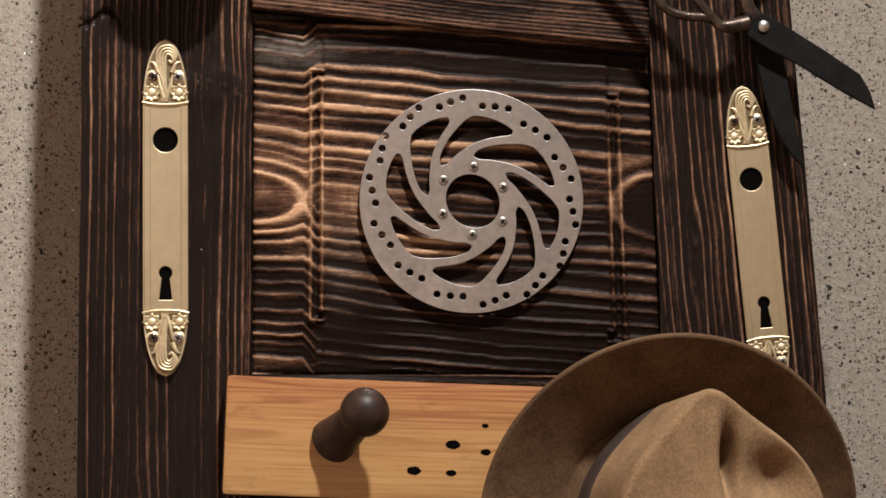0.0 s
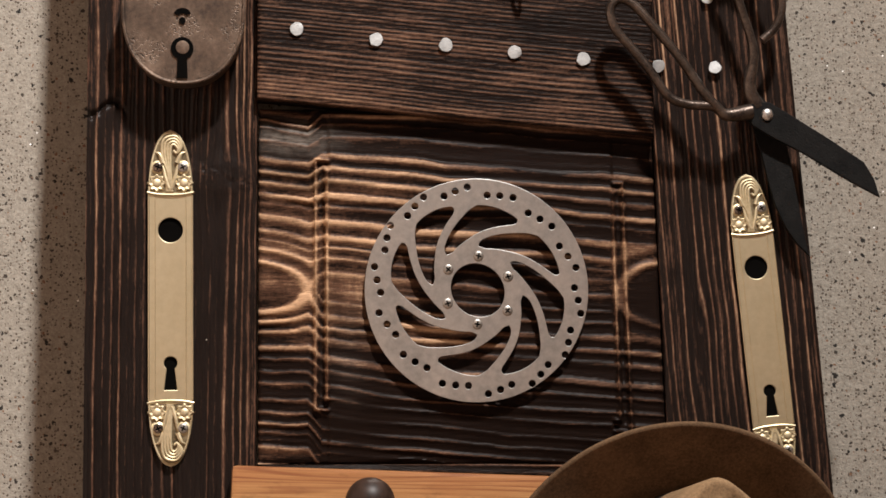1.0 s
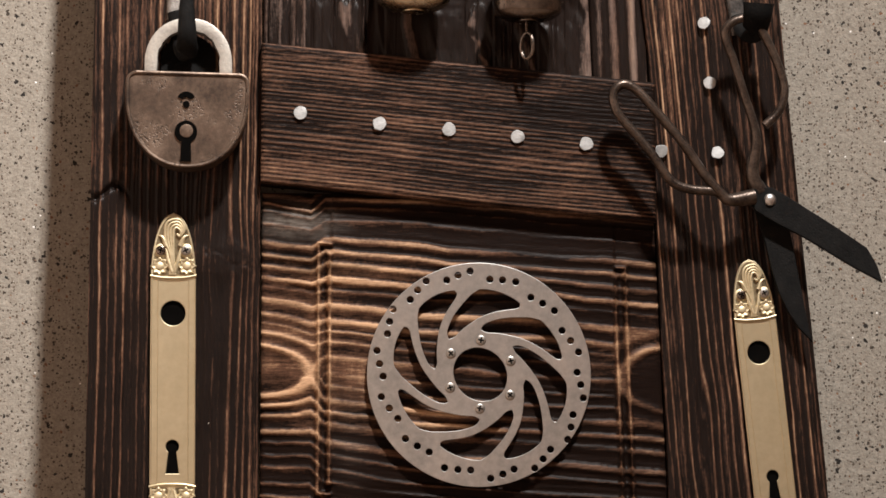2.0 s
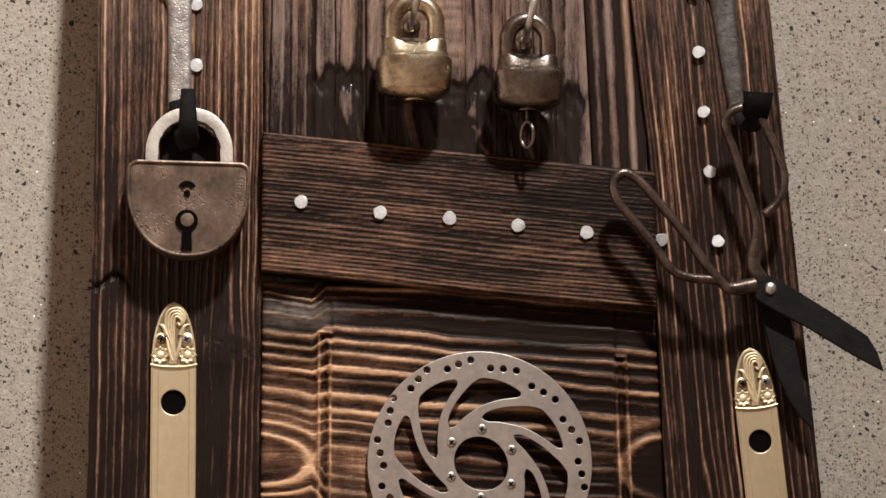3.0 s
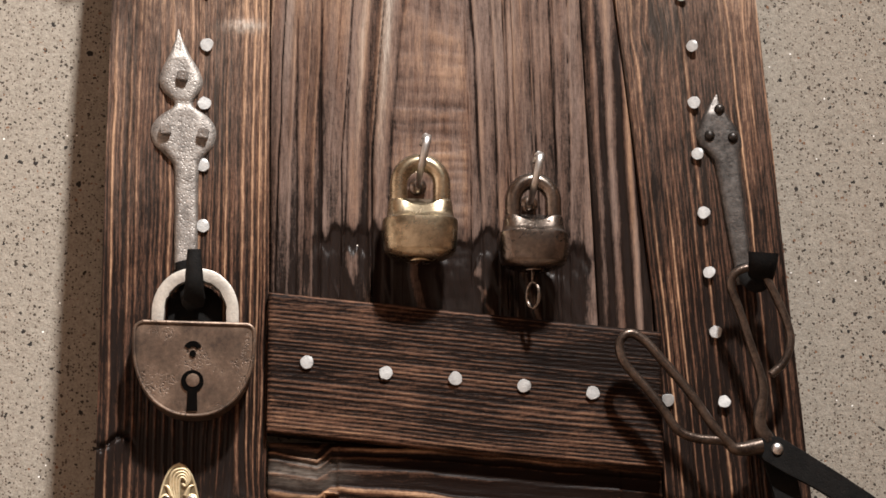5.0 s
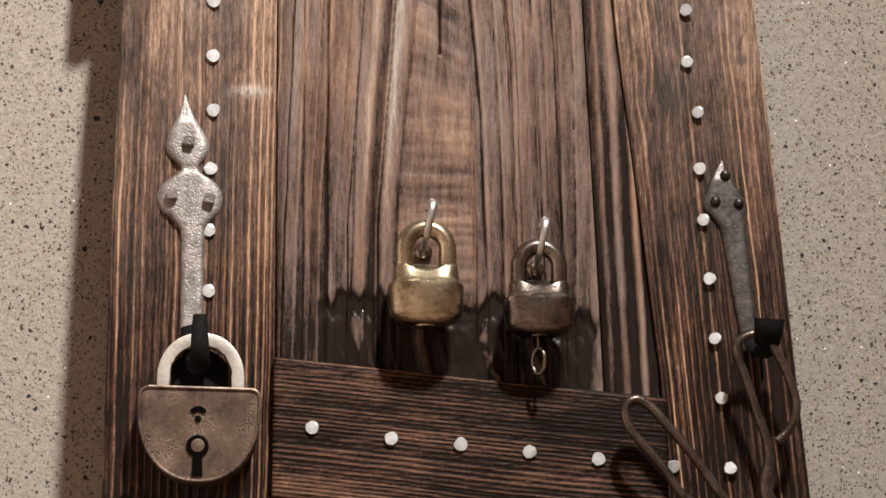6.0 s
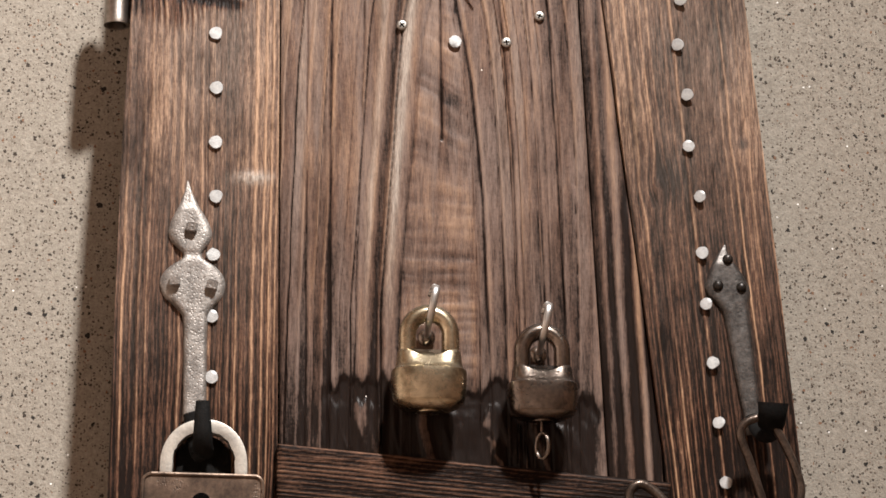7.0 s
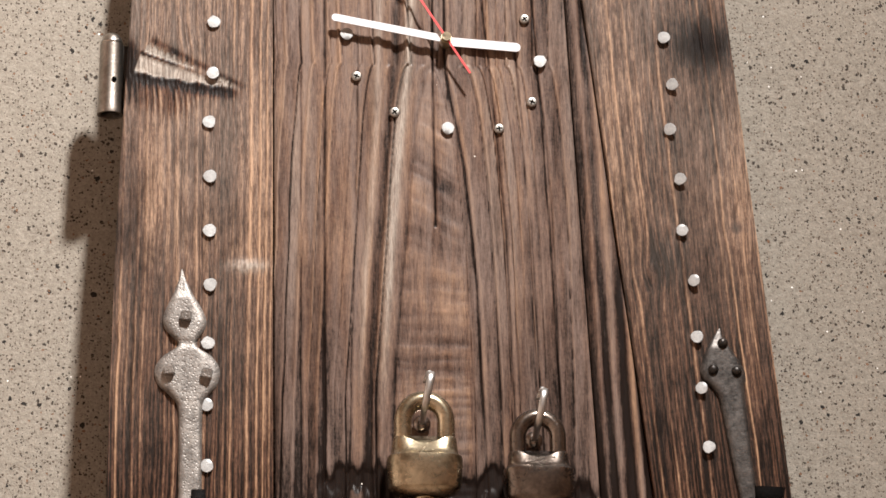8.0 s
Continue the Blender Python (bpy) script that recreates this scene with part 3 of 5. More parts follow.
    ring = np.clip(body * (1 - 0.85 * char) + 0.30 * crest - 0.55 * groove - 0.6 * crack + 0.30 * swell - 0.42 * hollow + 0.5 * tear + 0.45 * warm, 0, 1) * (1 - 0.4 * under)
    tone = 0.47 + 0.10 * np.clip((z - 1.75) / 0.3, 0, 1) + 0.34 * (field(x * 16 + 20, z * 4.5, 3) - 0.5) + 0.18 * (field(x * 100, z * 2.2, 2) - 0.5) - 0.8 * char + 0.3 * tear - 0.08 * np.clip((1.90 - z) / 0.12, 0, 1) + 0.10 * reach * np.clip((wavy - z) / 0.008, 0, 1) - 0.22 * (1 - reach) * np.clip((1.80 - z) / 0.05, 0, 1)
    for sx, sz in ((0.118, 2.02), (0.120, 1.955), (0.117, 1.985), (0.122, 2.06)):
        tone = tone - 0.2 * spot(x, z, sx, sz, 0.006, 0.005)
    d = -0.0055 + 0.0012 * crest - 0.0016 * groove - 0.0018 * crack + 0.0022 * swell - 0.0016 * hollow + 0.0009 * body + 0.0010 * inside * curl - 0.002 * char
    # Pale grain ridges, with grey highlights put into the colour.
    pale = 1.15 * swell * np.clip((z - 1.80) / 0.12, 0, 1) * (0.25 + field(x * 60, z * 8, 2)) + 0.30 * np.clip(own - 0.3, 0, 1) * (1 - inside) * np.clip((z - 1.84) / 0.15, 0, 1) * np.clip(4 * field(x * 30, z * 5 + 9, 2) - 1.6, 0, 1)
    return d, ring, np.clip(tone, 0, 1), np.clip(pale - 0.8 * crack - 0.6 * warm, 0, 0.8)


def panel_strip(x, z):
    lean = x + 0.04 * (z - 1.746)
    xx = lean + 0.004 * (field(z * 5, x * 20, 2) - 0.5) + 0.0012 * (field(z * 26, x * 50, 2) - 0.5)
    r = ridges(xx / 0.0125 + 1.5 * field(xx * 40, xx * 0 + 8.8, 2), 1.4)
    tone = 0.36 + 0.34 * np.clip((z - 1.75) / 0.3, 0, 1) + 0.34 * (field(x * 24, z * 7, 3) - 0.5)
    return -0.0045 + 0.0026 * r, r, np.clip(tone, 0, 1)


def rail_face(x, z):
    zz = z + 0.091 * (x + 0.007)
    w = zz + 0.004 * (field(x * 5, z * 14, 2) - 0.5) + 0.0007 * (field(x * 40, z * 60, 2) - 0.5)
    r = 0.62 * ridges(w / 0.0034 + 2.4 * field(w * 45, w * 0 + 3.3, 2), 1.8)
    tone = 0.48 + 0.40 * (field(x * 10, z * 40, 3) - 0.5) + 0.22 * np.clip((1.66 - zz) / 0.04, 0, 1) * np.clip(1 - x / 0.2, 0, 1)
    tone += 0.2 * spot(x, z, 0.22, 1.60, 0.06, 0.02) - 0.12 * np.clip((x - 0.06) / 0.12, 0, 1)
    return 0.0075 + 0.0009 * r, r, np.clip(tone, 0, 1)


FX0, FX1, FZ0, FZ1 = 0.0435, 0.2490, 1.405, 1.562


def lower_panel(x, z):
    tilt = 0.075 * (x - 0.04)
    zt = z + tilt
    out = np.maximum(np.maximum(FX0 - x, x - FX1 - 0.03 * (1.48 - z)), np.maximum(zt - FZ1 - 0.004, FZ0 - zt))
    zc = 1.478
    ring_left = np.sqrt(((x + 0.009) / 2.1) ** 2 + (zt - zc - 0.002) ** 2) + 0.0016 * (field(x * 50, z * 50, 2) - 0.5)
    bend = np.clip((FX0 - 0.004 - x) / 0.010, 0, 1)
    zz = zc + (zt - zc) * (1 - bend) + bend * np.sign(zt - zc) * (ring_left * 1.12 - 0.004)
    w = zz + 0.010 * (field(x * 7, z * 16, 2) - 0.5) + 0.0035 * (field(x * 22 + 4, z * 30, 2) - 0.5) + 0.0008 * (field(x * 70, z * 70) - 0.5)
    p = w / 0.0098 + 1.1 * field(w * 52, w * 0 + 6.1, 2) + 0.06 * (field(x * 420, z * 60, 2) - 0.5)
    eye = np.sqrt(((x - 0.287) / 1.55) ** 2 + (z - 1.479) ** 2) + 0.002 * (field(x * 60, z * 60, 2) - 0.5)
    core = np.clip((0.019 - eye) / 0.003, 0, 1)
    lip = np.exp(-((eye - 0.0225) / 0.0030) ** 2) + 0.7 * np.exp(-((eye - 0.034) / 0.004) ** 2)
    blend = np.clip((0.044 - eye) / 0.012, 0, 1) * np.clip((x - FX1 + 0.004) / 0.006, 0, 1)
    k = np.floor(p)
    f = p - k
    own = LATTICE[(k.astype(int) * 7) % 256, 31]
    comb = np.clip((f - 0.42 + 0.30 * own) / 0.45, 0, 1) ** 1.6 * np.clip((1.0 - f) / 0.16, 0, 1)
    r = comb * (0.45 + 0.7 * own) * (1 - blend) + (lip * (1 - core) + 0.12 * core) * blend
    r = np.maximum(r, 0.16 * ridges(p * 2.3 + 0.3, 1.4) * (1 - blend))
    r = r * np.clip(0.22 + 1.35 * field(x * 16 + 40, z * 44, 3), 0, 1.15)
    heart = bend * np.clip((0.0165 - ring_left) / 0.003, 0, 1)
    crest = bend * (np.exp(-((ring_left - 0.0190) / 0.0026) ** 2) + 0.8 * np.exp(-((ring_left - 0.0285) / 0.0030) ** 2) * (zt > zc))
    r = np.clip(r * (1 - heart) + 0.20 * heart * field(x * 90, z * 30, 2) + 0.50 * crest, 0, 1.1)
    plain = spot(x, z, 0.062, 1.474, 0.022, 0.016)
    r = r * (1 - 0.7 * plain) + 0.50 * plain * (0.4 + field(x * 160, z * 22, 3))
    step = np.clip(out / 0.0022, 0, 1)
    fall = np.clip(out / 0.040, 0, 1)
    # Tone falls off towards the bottom and the right side.
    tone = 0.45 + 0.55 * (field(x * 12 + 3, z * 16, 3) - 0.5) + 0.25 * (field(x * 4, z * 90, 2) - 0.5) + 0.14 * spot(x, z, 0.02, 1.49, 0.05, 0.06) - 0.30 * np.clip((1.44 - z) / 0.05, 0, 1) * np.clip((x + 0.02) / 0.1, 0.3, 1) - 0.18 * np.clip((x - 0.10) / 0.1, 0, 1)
    fillet = np.exp(-((out - 0.0008) / 0.0014) ** 2) + np.exp(-((out - 0.0088) / 0.0013) ** 2) - 0.35 * np.exp(-((out - 0.0046) / 0.0018) ** 2)
    upright = np.clip((np.maximum(FX0 - x, x - FX1) + 0.002) / 0.002, 0, 1)
    d = -0.0004 - 0.0014 * step * np.maximum(upright, 0.3) - 0.0034 * fall + 0.0021 * r * (0.6 + 0.5 * field(x * 30, z * 30)) + 0.0030 * fillet * upright
    kn = spot(x, z, 0.208, 1.565, 0.008, 0.006)
    # Corner scuffs, plus pale glints painted on the ridge crests.
    wear = 0.14 * np.clip(r - 0.5, 0, 1) * field(x * 40, z * 60, 3) + 0.55 * spot(x, z, 0.018, 1.590, 0.026, 0.010) * field(x * 160, z * 160, 3) + 0.25 * spot(x, z, 0.058, 1.43, 0.012, 0.03) * r
    return d, np.clip(r + 0.8 * fillet * upright * (0.25 + field(x * 40, z * 110, 2)) - 0.3 * kn, 0, 1), np.clip(tone, 0, 1), np.clip(wear, 0, 0.6)


def bottom_rail(x, z):
    w = z + 0.02 * x + 0.004 * (field(x * 6, z * 16, 2) - 0.5)
    r = ridges(w / 0.006 + 1.5 * field(w * 50, w * 0 + 1.1, 2), 1.8)
    tone = 0.30 + 0.3 * (field(x * 9, z * 20, 3) - 0.5)
    return -0.004 + 0.0014 * r, r * 0.85, np.clip(tone, 0, 1)


def steps(a, b, size):
    return np.linspace(a, b, max(3, int(round((b - a) / size)) + 1))


def clock_board():
    gap = 0.0005
    slab("stile", steps(0, 1, 1 / 210), steps(BOTTOM, TOP, 0.0015), edge_left, lambda z: inner_left(z) - gap, left_stile, -0.045, STILE, board, "flamed pine stile with raised grain")
    slab("stile", steps(0, 1, 1 / 210), steps(BOTTOM, TOP, 0.0015), lambda z: inner_right(z) + gap, edge_right, right_stile, -0.045, STILE, board, "flamed pine stile with raised grain")
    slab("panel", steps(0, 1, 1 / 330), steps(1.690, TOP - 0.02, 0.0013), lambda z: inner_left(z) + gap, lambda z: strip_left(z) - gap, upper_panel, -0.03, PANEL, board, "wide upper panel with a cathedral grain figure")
    slab("panel_strip", steps(0, 1, 1 / 60), steps(1.680, TOP - 0.02, 0.0016), lambda z: strip_left(z) + gap, lambda z: inner_right(z) - gap, panel_strip, -0.03, PANEL, board)
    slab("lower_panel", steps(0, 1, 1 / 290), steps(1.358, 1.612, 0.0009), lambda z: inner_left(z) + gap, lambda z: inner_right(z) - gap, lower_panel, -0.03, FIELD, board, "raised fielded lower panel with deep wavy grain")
    slab("bottom_rail", steps(0, 1, 1 / 90), steps(BOTTOM + 0.02, 1.3575, 0.0012), lambda z: inner_left(z) + gap, lambda z: inner_right(z) - gap, bottom_rail, -0.03, RAIL, board)
    # the cross rail is nailed on a little askew
    ob = slab("cross_rail", steps(0, 1, 1 / 240), steps(1.6175, 1.7195, 0.0009), lambda z: -0.0072 + 0 * z, lambda z: 0.2778 + 0 * z, lambda x, z: rail_face(x, z - 0.091 * (x + 0.007)), -0.012, RAIL, board, "dark cross rail nailed over the panels")
    co = np.empty(len(ob.data.vertices) * 3)
    ob.data.vertices.foreach_get("co", co)
    co = co.reshape(-1, 3)
    co[:, 2] -= 0.091 * (co[:, 0] + 0.007)
    ob.data.vertices.foreach_set("co", co.reshape(-1))
    # battens that hold the board off the wall
    for z in (1.25, 2.05):
        bm = bmesh.new()
        box(bm, -0.05, 0.33, 0.045, 0.072 + (2.0 - z) * 0.056, z - 0.03, z + 0.03)
        part("batten", bm, RAIL, board)


clock_board()


# ---- nails and screws in the board ----
def nail_mesh(seed):
    r = random.Random(seed)
    bm = bmesh.new()
    rings = []
    rad = [0.00515 * (1 + r.uniform(-0.09, 0.07)) for _ in range(14)]
    for f, d in ((0.93, 0.0), (1.0, 0.0006), (0.93, 0.0011), (0.45, 0.0012)):
        rings.append([bm.verts.new(V(math.cos(2 * math.pi * k / 14) * rad[k] * f, math.sin(2 * math.pi * k / 14) * rad[k] * f, d + r.uniform(-0.0001, 0.00015))) for k in range(14)])
    for a, b in zip(rings, rings[1:]):
        for k in range(14):
            bm.faces.new((a[k], a[(k + 1) % 14], b[(k + 1) % 14], b[k]))
    bm.faces.new(rings[-1])
    bm.faces.new(rings[0][::-1])
    drum(bm, V(0, 0, -0.006), (0, 1, 0), 0.0014, 0.0014, 0.013, 8)
    bmesh.ops.recalc_face_normals(bm, faces=bm.faces[:])
    me = bpy.data.meshes.new("decorative_nail")
    bm.to_mesh(me)
    bm.free()
    me.materials.append(ZINC)
    for p in me.polygons:
        p.use_smooth = True
    me.set_sharp_from_angle(angle=radians(40))
    return me


NAILS = [nail_mesh(k) for k in range(5)]


def nail(x, z, d, rx=0, rz=0, size=1.0):
    ob = new("decorative_nail", NAILS[int((x * 7919 + z * 104729) * 1000) % 5])
    ob.parent = board
    ob.matrix_basis = Matrix.Translation(V(x, z, d)) @ pose(0, 0, 0, rx, (x * 5000) % 360, rz) @ Matrix.Scale(size, 4)


for x, z in ((-0.0556, 2.1157), (-0.0558, 2.0736), (-0.0581, 2.0342), (-0.0566, 1.9909), (-0.0563, 1.9481), (-0.0552, 1.9059), (-0.0561, 1.8612), (-0.0562, 1.8142), (-0.0554, 1.7687)):
    nail(x, z, 0.0008, random.uniform(-5, 5), random.uniform(-5, 5))
for x, z in ((0.0210, 1.6692), (0.0780, 1.6623), (0.1283, 1.6586), (0.1779, 1.6537), (0.2280, 1.6491)):
    nail(x * 0.9955, 1.35 + (z - 1.35) * 0.9955, 0.0085, random.uniform(-6, 6), random.uniform(-6, 6))
for x, z in ((0.2824, 1.6442), (0.3237, 1.6433), (0.2900, 2.1071), (0.2952, 2.0684), (0.2921, 2.0319), (0.2984, 1.9918), (0.2985, 1.9508), (0.3059, 1.9113), (0.3063, 1.8678), (0.3081, 1.8283), (0.3117, 1.7838), (0.3147, 1.7388), (0.3187, 1.6946)):
    nail(x, z, 0.0022, random.uniform(4, 12), random.uniform(-16, -4), 0.94)
for x, z in ((0.1227, 2.0327), (0.1942, 2.0880), (0.0455, 2.1088)):
    nail(x, z, -0.0025)


def screw_mesh(radius):
    """A cross-headed screw head, domed, with its recess laid on as a black cross."""
    bm = bmesh.new()
    seg = 24
    rings = []
    for f, d in ((1.0, 0.0), (0.97, 0.14), (0.8, 0.24), (0.45, 0.28)):
        rings.append([bm.verts.new(V(math.cos(2 * math.pi * k / seg) * radius * f, math.sin(2 * math.pi * k / seg) * radius * f, d * radius)) for k in range(seg)])
    for a, b in zip(rings, rings[1:]):
        for k in range(seg):
            bm.faces.new((a[k], a[(k + 1) % seg], b[(k + 1) % seg], b[k]))
    bm.faces.new(rings[-1])
    bm.faces.new(rings[0][::-1])
    me = bpy.data.meshes.new("screw")
    bmesh.ops.recalc_face_normals(bm, faces=bm.faces[:])
    bm.to_mesh(me)
    bm.free()
    for p in me.polygons:
        p.use_smooth = True
    me.set_sharp_from_angle(angle=radians(50))
    bm = bmesh.new()
    for a in (0, 90):
        bmesh.ops.create_cube(bm, size=1, matrix=pose(0, -radius * 0.23, 0, 0, a, 0) @ Matrix.Diagonal((radius * 1.15, radius * 0.16, radius * 0.30, 1)))
    slot = bpy.data.meshes.new("cross_slot")
    bm.to_mesh(slot)
    bm.free()
    slot.materials.append(BLACK)
    return me, slot


SCREW = {}


def screw(x, z, d, parent, material, radius=0.0042, turn=0, name="screw"):
    key = (radius, material.name)
    if key not in SCREW:
        SCREW[key] = screw_mesh(radius)
        SCREW[key][0].materials.append(material)
    ob = new(name, SCREW[key][0])
    ob.parent = parent
    ob.matrix_basis = Matrix.Translation(V(x, z, d)) @ pose(0, 0, 0, 0, turn, 0)
    slot = new("cross_slot", SCREW[key][1])
    slot.parent = ob
    return ob


for k, (x, z) in enumerate(((0.0533, 2.0745), (0.0824, 2.0455), (0.1619, 2.0331), (0.1874, 2.0550), (0.1831, 2.1234))):
    screw(x, z, -0.0035, board, NICKEL, 0.0040, 20 + 31 * k, "hour_screw")


# ---- clock hands ----
def clock_hands():
    hx, hz = 0.1217, 2.1030
    works = thing("clock_hands", "white clock hands with a thin red second hand", "clock hands", V(hx, hz, 0))

    def hand(name, ex, ez, wide, d, material, tail=0.0, label=""):
        a = math.atan2(ez - hz, ex - hx)
        length = math.hypot(ex - hx, ez - hz)
        pts = [(-tail, -wide / 2), (length - wide / 2, -wide / 2)]
        pts += [(length - wide / 2 + wide / 2 * math.sin(t), -wide / 2 * math.cos(t)) for t in np.linspace(0.3, math.pi - 0.3, 6)]
        pts += [(length - wide / 2, wide / 2), (-tail, wide / 2)]
        bm = bmesh.new()
        sheet(bm, [(x * math.cos(a) - z * math.sin(a), x * math.sin(a) + z * math.cos(a)) for x, z in pts], [], d, d + 0.0009)
        part(name, bm, material, works, label)

    hand("hour_hand", 0.1793, 2.0984, 0.0070, -0.0014, WHITE, 0.004, "wide white hour hand")
    hand("minute_hand", 0.0341, 2.1204, 0.0058, 0.0030, WHITE, 0.004, "long white minute hand")
    hand("second_hand", 0.0646, 2.1948, 0.0016, 0.0062, RED, 0.034, "thin red second hand")
    bm = bmesh.new()
    drum(bm, V(0, 0, 0.0005), (0, 1, 0), 0.0042, 0.0042, 0.0125)
    part("collar", bm, BRASS, works)
    bm = bmesh.new()
    drum(bm, V(0, 0, 0.0086), (0, 1, 0), 0.0036, 0.0034, 0.003)
    part("cap", bm, OLD_BRASS, works, "small brass cap nut")


clock_hands()


# ---- brass door plates ----
def door_plate(hx, hz, turn, size):
    """A long brass plate; its origin is the middle of the round hole. Heights are in metres at size 1."""
    plate = thing("door_plate", "long satin brass door plate with cast floral ends", "door plate", (0, 0, 0), "brass door plates")
    plate.matrix_basis = Matrix.Translation(V(hx, hz, 0.0006)) @ pose(0, 0, 0, 0, turn, 0) @ Matrix.Scale(size, 4)
    w = 0.0164
    top, bot = 0.0265, -0.1225
    arch = lambda s: [(w * 0.97 * math.cos(t) ** 0.9, s * 0.0447 * math.sin(t) ** 1.05) for t in np.linspace(0.0, math.pi / 2 - 0.06, 12)]
    up = [(x, top + z) for x, z in arch(1)] + [(0, top + 0.0455)]
    outline = up + [(-x, z) for x, z in up[-2::-1]]
    down = [(x, bot + z) for x, z in arch(-1)] + [(0, bot - 0.0455)]
    outline += [(-x, z) for x, z in down] + [(x, z) for x, z in down[-2::-1]]
    key = [(0.0045, -0.1135)] + [(0.0047 * math.cos(t), -0.0945 + 0.0047 * math.sin(t)) for t in np.linspace(-0.95, math.pi + 0.95, 18)] + [(-0.0045, -0.1135)]
    bm = bmesh.new()
    sheet(bm, outline, [circle(0, 0, 0.0088, 36), key], 0.0, 0.0022, 0.0006)
    body = part("body", bm, BRASS, plate, "", 8)
    # Thin black sheet in place of the shade in the plate's holes.
    bm = bmesh.new()
    box(bm, -0.014, 0.014, -0.0004, -0.0001, -0.118, 0.012)
    part("hole_shade_backing", bm, BLACK, plate, "black sheet standing for the shade in the holes")
    # fine border lines, and curved mouldings that close the plain field
    bm = bmesh.new()
    for s in (-1, 1):
        for off, r in ((0.0109, 0.0005), (0.0154, 0.0007)):
            tube(bm, [V(s * off, top - 0.002, 0.0021), V(s * off, bot + 0.002, 0.0021)], r, 8)
    part("border", bm, BRASS, plate, "fine raised lines along the sides")
    for zc, s in ((top, 1), (bot, -1)):
        bm = bmesh.new()
        tube(bm, spline([V(-w, zc + s * 0.0004, 0.0024), V(-0.009, zc - s * 0.0010, 0.0027), V(0, zc - s * 0.0014, 0.0028), V(0.009, zc - s * 0.0010, 0.0027), V(w, zc + s * 0.0004, 0.0024)], 5), 0.0010, 10)
        part("moulding", bm, BRASS, plate)
        # A darker brass sheet fills the plate's ends between the leaves.
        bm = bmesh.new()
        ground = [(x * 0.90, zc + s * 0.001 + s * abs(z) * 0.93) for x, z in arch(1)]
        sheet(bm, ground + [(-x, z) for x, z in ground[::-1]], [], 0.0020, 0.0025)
        part("ground", bm, DULL_BRASS, plate, "darker brass sheet between the leaves", 8)
        # acanthus scroll, side leaves and two rosettes
        bm = bmesh.new()
        for off in (-0.0022, -0.0011, 0.0, 0.0011):
            grow = 1.4 + off * 300
            path = [V(off * 1.1, zc + s * 0.001, 0.0028), V(off * 0.5 - 0.0004, zc + s * 0.013, 0.0034), V(-0.0020 + off * 1.7, zc + s * 0.026, 0.0036),
                    V(-0.0012 + off * 1.5, zc + s * (0.0345 - off * 1.6), 0.0038), V(0.0030 - off * 0.4, zc + s * (0.0365 - off * 1.8), 0.0038),
                    V(0.0062 - off * 0.9, zc + s * (0.0325 - off * 0.6), 0.0035), V(0.0046, zc + s * 0.0285, 0.0034), V(0.0024, zc + s * 0.0300, 0.0034)]
            tube(bm, spline(path, 6), lambda t: 0.0011 * (1.1 - 0.35 * t), 8)
        edge = [V(x * 0.95, zc + s * abs(z) * 0.965, 0.0023) for x, z in arch(1)]
        tube(bm, edge + [V(-p.x, p.z, 0.0023) for p in edge[::-1]], 0.0008, 6)
        for m in (-1, 1):
            tube(bm, spline([V(m * 0.0050, zc + s * 0.0215, 0.0026), V(m * 0.0075, zc + s * 0.0275, 0.0034), V(m * 0.0108, zc + s * 0.0292, 0.0026)], 5), lambda t: 0.0020 * (1.1 - 0.9 * t), 8)
        for m in (-1, 1):
            tube(bm, spline([V(m * 0.001, zc + s * 0.003, 0.0026), V(m * 0.0035, zc + s * 0.011, 0.0032), V(m * 0.0052, zc + s * 0.0185, 0.0030), V(m * 0.0088, zc + s * 0.0225, 0.0026)], 6), lambda t: 0.0017 * (1.1 - 0.7 * t), 8)
            ball(bm, V(m * 0.0090, zc + s * 0.0182, 0.0018), 0.0054, 20, (1, 0.36, 1))
        part("ornament", bm, BRASS_CAST, plate, "cast acanthus scroll ornament")
        for m in (-1, 1):
            bm = bmesh.new()
            loops = []
            for f, d in ((1.0, 0.0), (0.97, 0.0018), (0.80, 0.0030), (0.58, 0.0024), (0.50, 0.0022), (0.42, 0.0028), (0.20, 0.0033)):
                lobe = lambda a: 1 + 0.13 * math.cos(8 * a) * (f > 0.55)
                loops.append([bm.verts.new(V(m * 0.0096 + 0.0062 * f * lobe(a) * math.cos(a), zc + s * 0.0070 + 0.0062 * f * lobe(a) * math.sin(a), 0.0016 + 0.8 * d)) for a in (2 * math.pi * k / 48 for k in range(48))])
            for p, q in zip(loops, loops[1:]):
                for k in range(48):
                    bm.faces.new((p[k], p[(k + 1) % 48], q[(k + 1) % 48], q[k]))
            bm.faces.new(loops[-1])
            part("rosette", bm, BRASS_CAST, plate)
            screw(m * 0.0088, zc + s * 0.0182, 0.0036, plate, NICKEL if m > 0 else BRONZE, 0.0036, 25 * m + 40 * (s > 0))
    return plate


door_plate(-0.0683, 1.5239, -0.4, 1.0)
door_plate(0.3518, 1.4982, -5.6, 0.945)


